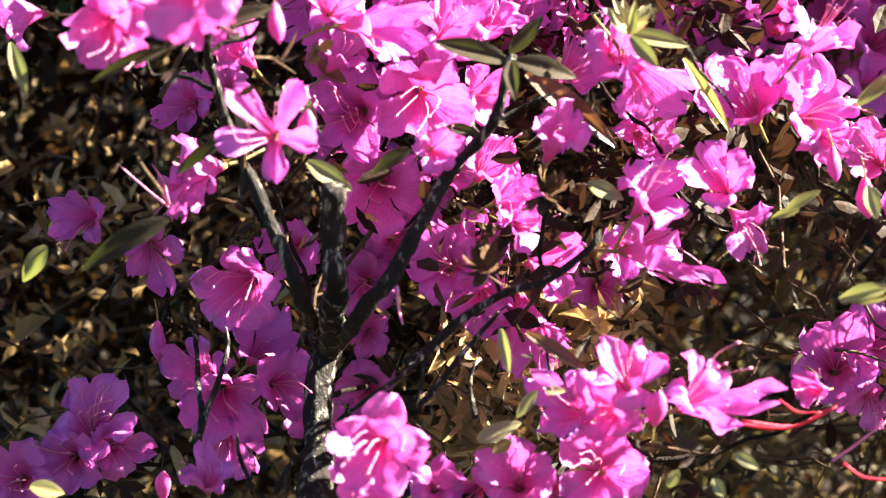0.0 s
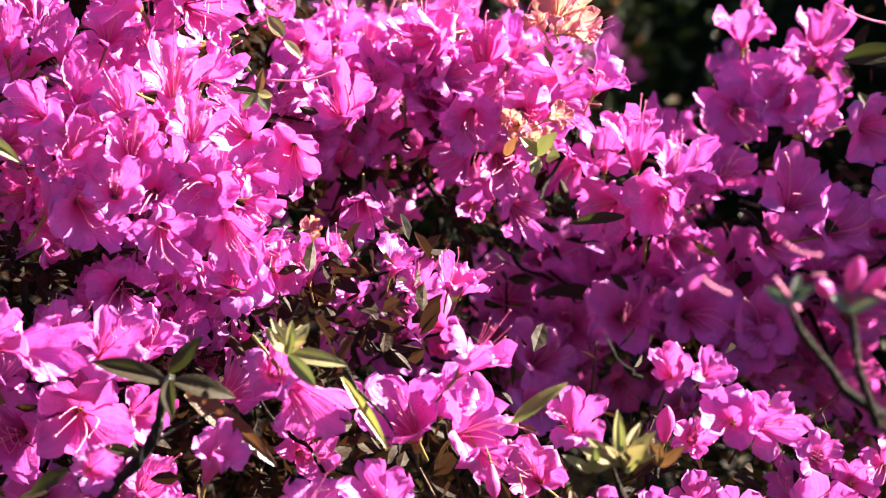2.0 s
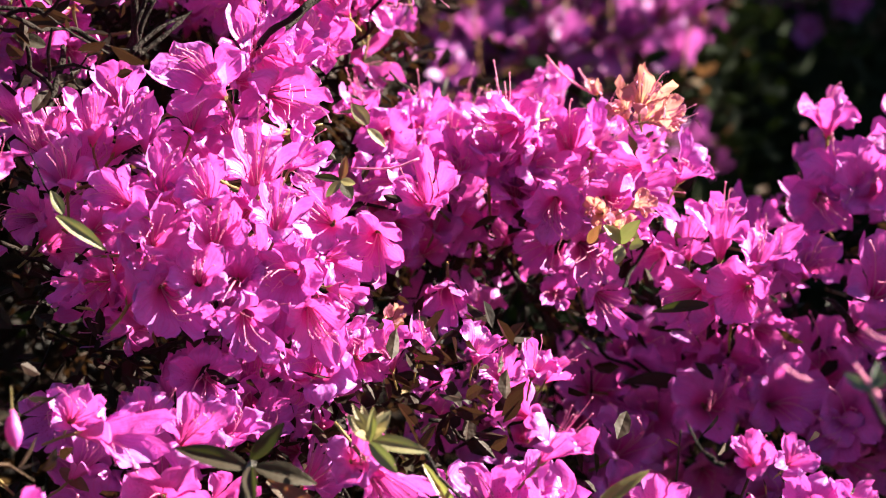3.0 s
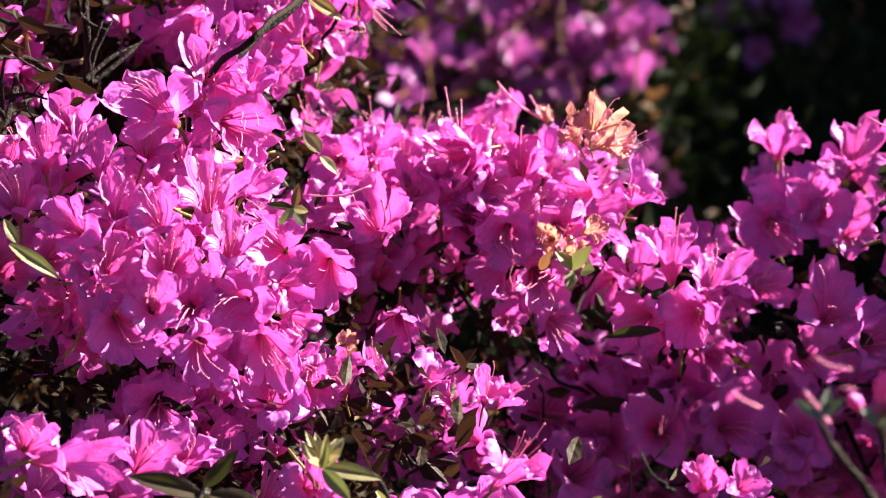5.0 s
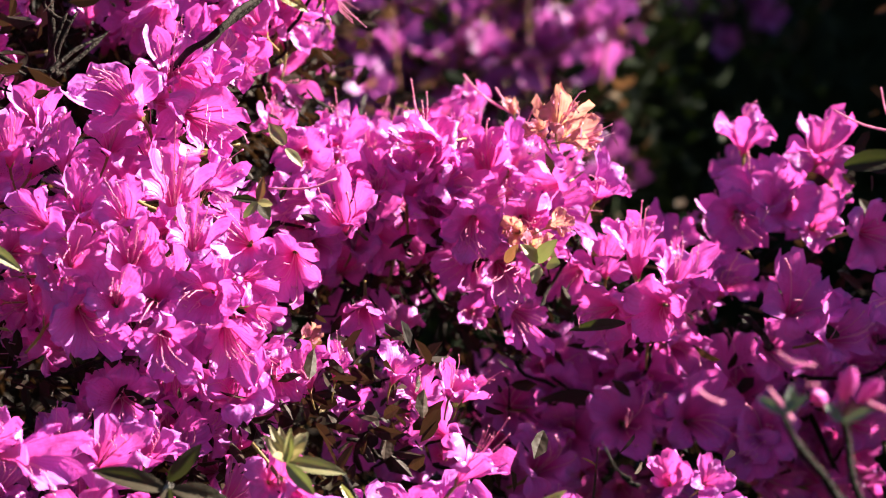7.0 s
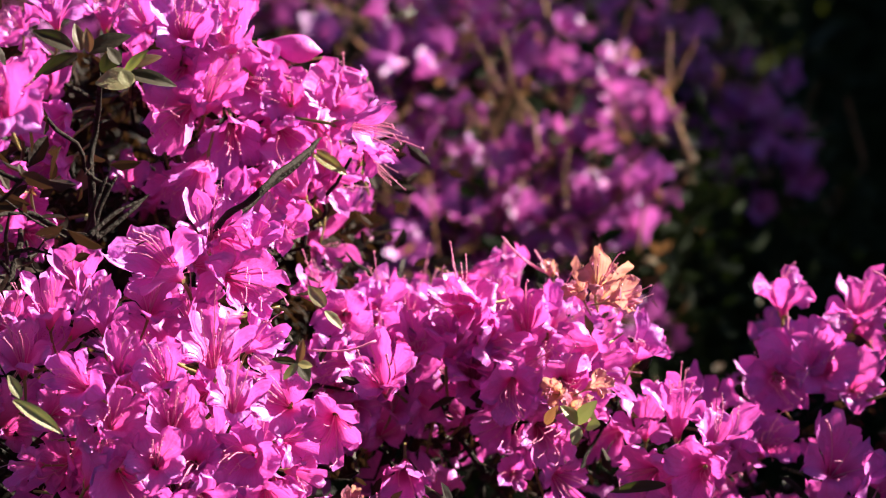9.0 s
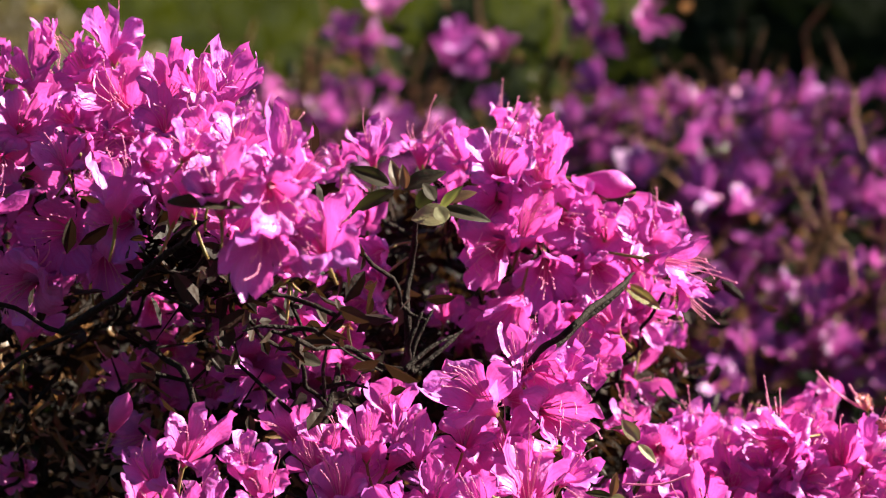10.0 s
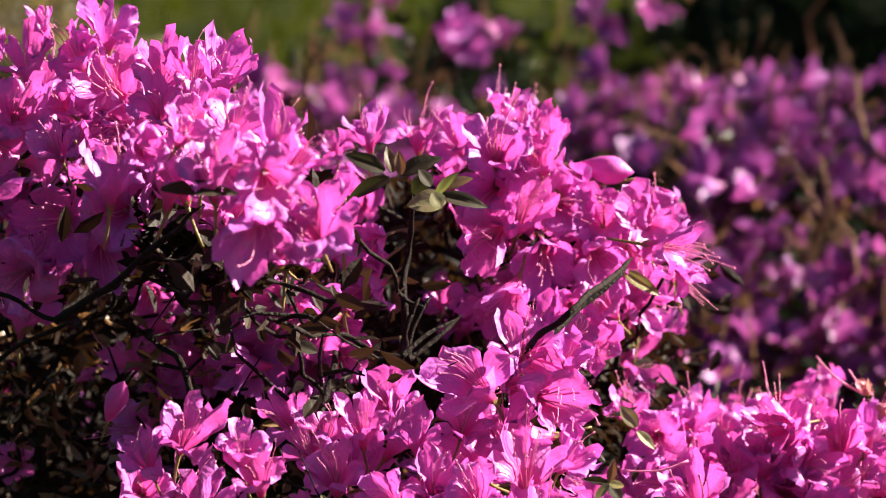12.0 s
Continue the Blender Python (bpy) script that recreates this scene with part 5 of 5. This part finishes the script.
filament(near_azalea, 0.6, 0.4, (0.134, 1.040, 0.901), (0.129, 1.041, 0.903), (0.125, 1.042, 0.906))
filament(near_azalea, 0.6, 0.4, (0.156, 1.035, 0.897), (0.152, 1.037, 0.902), (0.148, 1.039, 0.907))
filament(near_azalea, 0.6, 0.4, (0.164, 1.037, 0.908), (0.161, 1.038, 0.908), (0.160, 1.038, 0.908))
filament(near_azalea, 0.6, 0.4, (0.186, 1.031, 0.901), (0.181, 1.033, 0.903), (0.179, 1.033, 0.904))


def fill_in(bush, share, seed, back=(0.02, 0.05)):
    """More flowers between and behind the foremost ones; the shaded hollow under the crown stays bare."""
    rnd = random.Random(seed)
    for at, axis, size in list(SEATS[bush.name]):
        if size > 0.022 and rnd.random() < share:
            p = at + axis * size * 0.5 + Vector((rnd.uniform(-0.02, 0.02), rnd.uniform(*back), rnd.uniform(-0.03, 0.006)))
            hollow = p.z < 0.95 if p.x < -0.24 else p.x < -0.11 and (0.94 < p.z < 1.0 or p.y > 1.42 and 0.86 < p.z < 1.0)
            hollow = hollow or -0.15 < p.x < -0.08 and 0.93 < p.z < 0.99
            if not hollow:
                bloom(bush, p.x, p.y, p.z, rnd.uniform(-60, 80), rnd.uniform(-10, 60), rnd.uniform(27, 35))


def spots_behind(bush, each, seed, back=(0.025, 0.09), drop=(-0.09, -0.012), side=0.02):
    rnd = random.Random(seed)
    return [at + Vector((rnd.gauss(0, side), rnd.uniform(*back), rnd.uniform(*drop))) for at, _, _ in SEATS[bush.name] for _ in range(each)]


def box_spots(count, seed, x, y, z):
    rnd = random.Random(seed)
    return [Vector((rnd.uniform(*x), rnd.uniform(*y), rnd.uniform(*z))) for _ in range(count)]


# unseen crown added to this shrub beyond the view, to shade its near side
rnd = random.Random(44)
for _ in range(150):
    bloom(right_azalea, rnd.uniform(0.36, 0.60), rnd.uniform(1.50, 1.88), 0.70 + 0.29 * rnd.random() ** 0.6, rnd.uniform(-60, 90), rnd.uniform(0, 80), rnd.uniform(32, 40))
for _ in range(26):
    bloom(right_azalea, rnd.uniform(0.36, 0.46), rnd.uniform(1.31, 1.43), rnd.uniform(0.68, 0.81), rnd.uniform(-60, 90), rnd.uniform(0, 80), rnd.uniform(32, 40))
for _ in range(34):
    bloom(right_azalea, rnd.uniform(0.30, 0.40), rnd.uniform(1.36, 1.48), rnd.uniform(0.70, 0.87), rnd.uniform(-60, 90), rnd.uniform(0, 80), rnd.uniform(32, 40))
leaf_stuff("crown_foliage", right_azalea, box_spots(1300, 51, (0.35, 0.62), (1.50, 1.90), (0.68, 0.965)), 0.012, 0.026, INNER_SHADE_LEAF, "small leaves coloured dark as if shaded", 52)

# the near shoots rise from one root crown
for foot in ((0.210, 1.020, 0.763), (0.201, 0.986, 0.809)):
    stem(near_azalea, 3.2, 2.1, (0.25, 1.05, -0.08), (0.252, 1.02, 0.35), foot, young=True)

# mostly hidden crown added behind the left shrub, a roof that shades its bare inside
rnd = random.Random(46)
SHADE_ROOF = []
while len(SHADE_ROOF) < 1500:
    x, y = rnd.uniform(-0.46, -0.03), rnd.uniform(1.53, 1.92)
    top = 0.90 + 0.15 * math.exp(-((x + 0.27) / 0.10) ** 2) + 0.11 * math.exp(-((x + 0.085) / 0.075) ** 2) - 0.5 * max(0, y - 1.66) ** 1.5
    if noise.noise((x * 16, y * 16, 3.0)) > (-0.12 if x < -0.16 else -0.4):
        SHADE_ROOF.append(Vector((x, y, top - 0.015 - 0.03 * rnd.random())))
leaf_stuff("crown_foliage", left_azalea, SHADE_ROOF, 0.010, 0.020, DEEP_SHADE_LEAF, "small dark leaves of the added far crown", 48)
for p in [q for q in SHADE_ROOF[:200] if not -0.21 < q.x < -0.09]:
    bloom(left_azalea, p.x, p.y, p.z - 0.01, rnd.uniform(0, 360), rnd.uniform(30, 85), rnd.uniform(32, 38))


def scatter(bush, count, seed, x, y, z, heading=(-40, 50), pitch=(0, 45), mm=(28, 36)):
    """Flowers of a truss within a small box."""
    rnd = random.Random(seed)
    for _ in range(count):
        bloom(bush, rnd.uniform(*x), rnd.uniform(*y), rnd.uniform(*z), rnd.uniform(*heading), rnd.uniform(*pitch), rnd.uniform(*mm))


# flowers and leaf clumps added to block sun from the crown's left side
scatter(left_azalea, 13, 301, (-0.20, -0.15), (1.33, 1.46), (0.99, 1.022), pitch=(20, 60))
scatter(left_azalea, 7, 307, (-0.23, -0.20), (1.41, 1.47), (1.01, 1.04), pitch=(20, 60))
leaf_stuff("crown_foliage", left_azalea, box_spots(240, 53, (-0.225, -0.17), (1.41, 1.49), (1.0, 1.03)), 0.009, 0.018, DEEP_SHADE_LEAF, "small leaves darkened like the crown's inner shade", 54)
leaf_stuff("crown_foliage", left_azalea, box_spots(520, 49, (-0.22, -0.15), (1.38, 1.48), (0.975, 1.012)), 0.009, 0.018, DEEP_SHADE_LEAF, "small leaves darkened like the crown's inner shade", 50)
scatter(left_azalea, 6, 309, (-0.19, -0.13), (1.47, 1.52), (0.925, 0.955), (-40, 10), (-15, 10), (34, 40))
scatter(left_azalea, 14, 302, (-0.235, -0.125), (1.455, 1.51), (0.930, 0.98), (-70, -10), (-25, 5))
scatter(left_azalea, 5, 306, (-0.29, -0.17), (1.45, 1.52), (0.885, 0.935), (-70, 0), (-10, 20))
scatter(right_azalea, 46, 303, (0.09, 0.30), (1.53, 1.63), (0.695, 0.79), pitch=(-5, 11))
scatter(right_azalea, 24, 304, (-0.02, 0.11), (1.46, 1.53), (0.85, 0.895))
# flowers and leaves added behind, to shade the front shrub's left side
scatter(front_azalea, 12, 308, (-0.10, 0.0), (1.31, 1.37), (0.77, 0.825), (-20, 60), (10, 60))
leaf_stuff("crown_foliage", front_azalea, box_spots(520, 55, (-0.13, 0.05), (1.33, 1.40), (0.70, 0.83)), 0.009, 0.018, INNER_SHADE_LEAF, "small leaves darkened like the crown's inner shade", 56)
scatter(front_azalea, 5, 305, (-0.15, -0.075), (1.32, 1.36), (0.775, 0.815))
fill_in(front_azalea, 0.12, 1, (0.0, 0.04))
fill_in(left_azalea, 0.95, 2, (-0.004, 0.03))
fill_in(left_azalea, 0.35, 6, (0.03, 0.06))
fill_in(right_azalea, 0.55, 3, (-0.004, 0.03))
fill_in(left_azalea, 0.15, 4, (0.06, 0.13))
fill_in(right_azalea, 0.3, 5, (0.06, 0.13))
for k, bush in enumerate((front_azalea, left_azalea, right_azalea)):
    grow_branches(bush, 20 + k)
    leaf_stuff("foliage", bush, spots_behind(bush, 9 if k == 0 else 6, 30 + k, drop=(-0.06, -0.005)), 0.007, 0.017, INNER_SHADE_LEAF, "small leaves coloured dark as if shaded", 40 + k)
    twig_stuff("twig_tangle", bush, spots_behind(bush, 3 if k == 0 else 1, 50 + k, (0.03, 0.16), (-0.15, -0.03)), DRY_TWIG if k == 0 else SHADE_TWIG, "thin bare twigs", 60 + k, (0.02, 0.05), 0.1, 0.0009)
# lighter brown leaves added to the dark hollow as warm glints
leaf_stuff("dry_leaves", left_azalea, box_spots(420, 57, (-0.33, -0.12), (1.44, 1.58), (0.84, 0.95)), 0.006, 0.014, YOUNG, "curled brown leaves standing for warm glints", 58, curl=0.7)
leaf_stuff("undergrowth", front_azalea, box_spots(6400, 7, (-0.42, 0.02), (1.40, 1.86), (0.10, 0.68)), 0.007, 0.020, LITTER, "small brown and green leaves", 8, curl=0.6)
# right half of the litter in a darker colour, in place of shade
leaf_stuff("undergrowth", front_azalea, box_spots(5600, 19, (0.0, 0.36), (1.40, 1.86), (0.10, 0.68)), 0.007, 0.020, DRY, "small brown dead leaves, darker for shade", 20, curl=0.6)
twig_stuff("twig_tangle", front_azalea, box_spots(900, 9, (-0.42, 0.36), (1.36, 1.76), (0.10, 0.66)), DRY_TWIG, "dead brown twigs", 10, (0.05, 0.16))
leaf_stuff("dry_leaves", front_azalea, box_spots(1200, 17, (-0.09, 0.0), (1.31, 1.45), (0.54, 0.67)), 0.008, 0.020, SUNLIT_STRAW, "curled dead straw leaves in a sunlit tone", 18, curl=0.7)
leaf_stuff("undergrowth", right_azalea, box_spots(3500, 11, (-0.05, 0.45), (1.78, 2.1), (0.05, 0.58)), 0.010, 0.03, DEEP_SHADE_LEAF, "dark shaded leaves", 12)
leaf_stuff("undergrowth", left_azalea, box_spots(13000, 13, (-0.52, 0.0), (1.58, 1.95), (0.45, 0.93)), 0.010, 0.026, DEEP_SHADE_LEAF, "small dark shaded leaves", 14)

# ---- the azaleas behind ----
back_azalea = shrub("azalea_shrub", 0.02, 3.35, "rear azalea with loose pink flowers, shade coloured in as purple", "flowering azaleas behind")
far_azalea = shrub("azalea_shrub", 0.42, 3.5, "further azalea with scattered pink flowers", "flowering azaleas behind")


def far_bloom(bush, p, size, rnd):
    axis = Vector((rnd.uniform(-0.5, 0.9), rnd.uniform(-1.0, 0.1), rnd.uniform(-0.2, 1.0))).normalized()
    m = Matrix.Translation(p - bush.location) @ axis.to_track_quat("Z", "Y").to_matrix().to_4x4() @ Matrix.Rotation(rnd.uniform(0, 6.28), 4, "Z") @ Matrix.Diagonal((size, size, size, 1))
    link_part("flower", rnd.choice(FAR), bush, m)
    SEATS[bush.name].append((p - axis * size * 0.3, axis, size))


def dress(bush, count, x, y, top, low, seed, gaps=-0.05):
    """Trusses of flowers over a loose mound between x[0] and x[1]; top(x) is its height."""
    rnd = random.Random(seed)
    made = 0
    while made < count:
        px = rnd.uniform(*x)
        t = rnd.random() ** 1.3
        pz = top(px) - t * (top(px) - low - 0.12 * max(0, min(1, (px - 0.22) * 10)))
        py = y[1] + (y[0] - y[1]) * math.sqrt(max(0.0, 1 - (1 - t) ** 2)) + rnd.gauss(0, 0.05)
        layer = abs(pz - 0.80 - 0.012 * math.sin(14 * px)) < 0.028 and -0.10 < px < 0.19 and rnd.random() < 0.88
        if layer or noise.noise((px * 5, pz * 6, seed)) < gaps:
            continue
        n = rnd.randint(2, 5)
        for _ in range(n):
            far_bloom(bush, Vector((px + rnd.gauss(0, 0.025), py + rnd.gauss(0, 0.02), pz + rnd.gauss(0, 0.02))), rnd.uniform(0.028, 0.037), rnd)
        made += n


dress(back_azalea, 600, (-0.40, 0.31), (2.45, 3.1), lambda x: 0.92 - 0.35 * max(0, -x - 0.03) - 0.085 * max(0, min(1, (x - 0.04) * 14)) - 0.6 * max(0, x - 0.24) ** 1.2 + 0.03 * math.sin(9 * x), 0.65, 4, 0.05)
dress(far_azalea, 220, (0.0, 0.41), (3.15, 3.6), lambda x: 0.91 + 0.02 * math.sin(11 * x) - 1.1 * max(0, x - 0.2), 0.54, 6, 0.04)
dress(back_azalea, 330, (-0.46, 0.0), (2.7, 3.1), lambda x: 0.868 + 0.012 * math.sin(14 * x), 0.66, 8, -0.5)
rnd = random.Random(12)
for sx, sz, sy in ((-0.28, 0.94, 3.05), (-0.19, 0.938, 3.0), (-0.055, 0.945, 3.1)):
    stem(back_azalea, 2.6, 1.4, (sx + 0.01, sy, 0.45), (sx + rnd.uniform(-0.03, 0.03), sy, 0.75), (sx, sy, sz - 0.02))
    for _ in range(4):
        far_bloom(back_azalea, Vector((sx + rnd.gauss(0, 0.016), sy + rnd.gauss(0, 0.01), sz + rnd.gauss(0, 0.016))), 0.038, rnd)
for k, bush in enumerate((back_azalea, far_azalea)):
    grow_branches(bush, 70 + k)
    leaf_stuff("foliage", bush, spots_behind(bush, 22, 72 + k, (-0.05, 0.2), (-0.12, 0.0), 0.05), 0.014, 0.032, SHADE_EVERGREEN, "small leaves coloured dark as if shaded", 74 + k)
    twig_stuff("twig_tangle", bush, spots_behind(bush, 1, 82 + k, (-0.06, 0.10), (-0.04, 0.03), 0.03), RUSTY_TWIG, "rusty brown young twigs", 84 + k, (0.04, 0.10), 1.2, 0.0016)
    leaf_stuff("young_leaves", bush, spots_behind(bush, 3, 78 + k, (-0.05, 0.03), (-0.03, 0.03), 0.035), 0.008, 0.018, YOUNG, "reddish brown young leaves", 79 + k)
leaf_stuff("undergrowth", back_azalea, box_spots(4000, 76, (-0.5, 0.45), (2.75, 3.3), (0.05, 0.72)), 0.02, 0.04, SHADE_EVERGREEN, "dark shaded leaves", 77)


# ---- shrubs and lawn beyond ----
def round_bush(name, label, category, x, y, wide, deep, high, leaves, short, long, material, seed):
    ob = tagged(new(name), label, category)
    ob.location = (x, y, 0)
    rnd = random.Random(seed)
    verts, faces = [], []
    n, rings = 22, 12
    for i in range(rings + 1):
        e = math.pi * 0.5 * i / rings
        for j in range(n):
            w = 2 * math.pi * j / n
            p = Vector((math.cos(w) * math.cos(e) * wide, math.sin(w) * math.cos(e) * deep, math.sin(e) * high))
            verts.append(p * (0.82 + 0.16 * noise.noise(p * 4 + Vector((seed, 0, 0)))))
    for i in range(rings):
        for j in range(n):
            k = (j + 1) % n
            faces.append((i * n + j, i * n + k, (i + 1) * n + k, (i + 1) * n + j))
    link_part("inner_foliage", mesh_of(name + "_core", verts, faces, material), ob)
    spots = []
    for _ in range(leaves):
        w, e = rnd.uniform(0, 6.28), math.asin(rnd.random())
        p = Vector((math.cos(w) * math.cos(e) * wide, math.sin(w) * math.cos(e) * deep, math.sin(e) * high))
        spots.append(ob.location + p * (0.84 + 0.2 * rnd.random() + 0.16 * noise.noise(p * 4 + Vector((seed, 0, 0)))))
    leaf_stuff("foliage", ob, spots, short, long, material, "", seed + 1)
    v, f = tube([(0, 0, -0.02), (0.01, 0, high * 0.3), (0, 0.01, high * 0.6)], [0.03, 0.025, 0.015], 8)
    link_part("trunk", mesh_of("trunk", v, f, BARK), ob)
    return ob


round_bush("evergreen_bush", "dark green shaded evergreen bush on the lawn's edge", "bush", 1.05, 4.6, 0.70, 0.6, 1.02, 9000, 0.025, 0.055, SHADE_EVERGREEN, 101)
round_bush("evergreen_bush", "dark green shaded evergreen bush behind the azaleas", "bush", 0.75, 2.9, 0.42, 0.45, 0.72, 7000, 0.02, 0.045, SHADE_EVERGREEN, 103)
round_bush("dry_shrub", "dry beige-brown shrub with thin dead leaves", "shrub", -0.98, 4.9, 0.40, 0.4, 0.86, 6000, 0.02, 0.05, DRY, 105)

# two bushes put in for the dark patches over the lawn
round_bush("evergreen_bush", "small dark green bush standing on the lawn", "bush", -0.43, 7.2, 0.17, 0.2, 0.66, 2200, 0.03, 0.06, SHADE_EVERGREEN, 107)
round_bush("evergreen_bush", "broad dark green bush far across the lawn", "bush", 0.55, 9.5, 0.75, 0.5, 0.72, 4000, 0.04, 0.08, SHADE_EVERGREEN, 109)

blades = []
rnd = random.Random(31)
for _ in range(14000):
    y = 4.2 + 18 * rnd.random() ** 1.6
    x = rnd.uniform(-0.30, 0.30) * y
    h, w = rnd.uniform(0.03, 0.09), rnd.uniform(0.004, 0.010) * (1 + y * 0.08)
    dx, dy = rnd.uniform(-0.04, 0.04), rnd.uniform(-0.04, 0.04)
    blades.append(([(x - w, y, -0.03), (x + w, y, -0.03), (x + dx, y + dy, h)], [(0, 1, 2)]))
v, f = joined(blades)
tagged(new("grass", mesh_of("grass", v, f, GRASS, smooth=False)), "short sunlit green grass blades", "grass", kind="stuff")


# ---- unseen trees added outside the view to shade the rear of the bed ----
def shade_tree(x, y, high, spread, dense, seed):
    ob = tagged(new("unseen_shade_tree"), "unseen leafy tree with a grey trunk, added to cast shade", "tree", "garden trees")
    ob.location = (x, y, 0)
    rnd = random.Random(seed)
    v, f = tube(glide([(0, 0, -0.05), (0.05, 0.02, high * 0.4), (0.0, 0.05, high * 0.95)], 6), [0.11 - 0.008 * i for i in range(13)], 10)
    link_part("trunk", mesh_of("trunk", v, f, BARK), ob)
    spots = []
    for k in range(16):
        w, e = rnd.uniform(0, 6.28), rnd.uniform(-0.3, 0.9)
        tip = Vector((math.cos(w) * math.cos(e) * spread, math.sin(w) * math.cos(e) * spread, high + math.sin(e) * spread * 0.9)) * rnd.uniform(0.8, 1.0)
        start = Vector((0.02, 0.03, high * rnd.uniform(0.5, 0.85)))
        line = glide([start, start.lerp(tip, 0.5) + Vector((0, 0, 0.12)), tip], 4)
        v, f = tube(line, [0.04 - 0.035 * i / (len(line) - 1) for i in range(len(line))], 6)
        link_part("limb", mesh_of("limb", v, f, BARK), ob)
        for p in line[2:]:
            spots += [ob.location + p + Vector((rnd.gauss(0, 0.17), rnd.gauss(0, 0.17), rnd.gauss(0, 0.14))) for _ in range(dense)]
    leaf_stuff("crown", ob, spots, 0.05, 0.11, INNER_SHADE_LEAF, "", seed + 1)


shade_tree(2.65, 3.90, 2.42, 0.9, 15, 201)
shade_tree(3.6, 4.0, 2.15, 0.65, 90, 205)
shade_tree(3.6, 5.6, 2.4, 0.9, 110, 203)
shade_tree(2.95, 3.75, 1.75, 0.42, 70, 207)
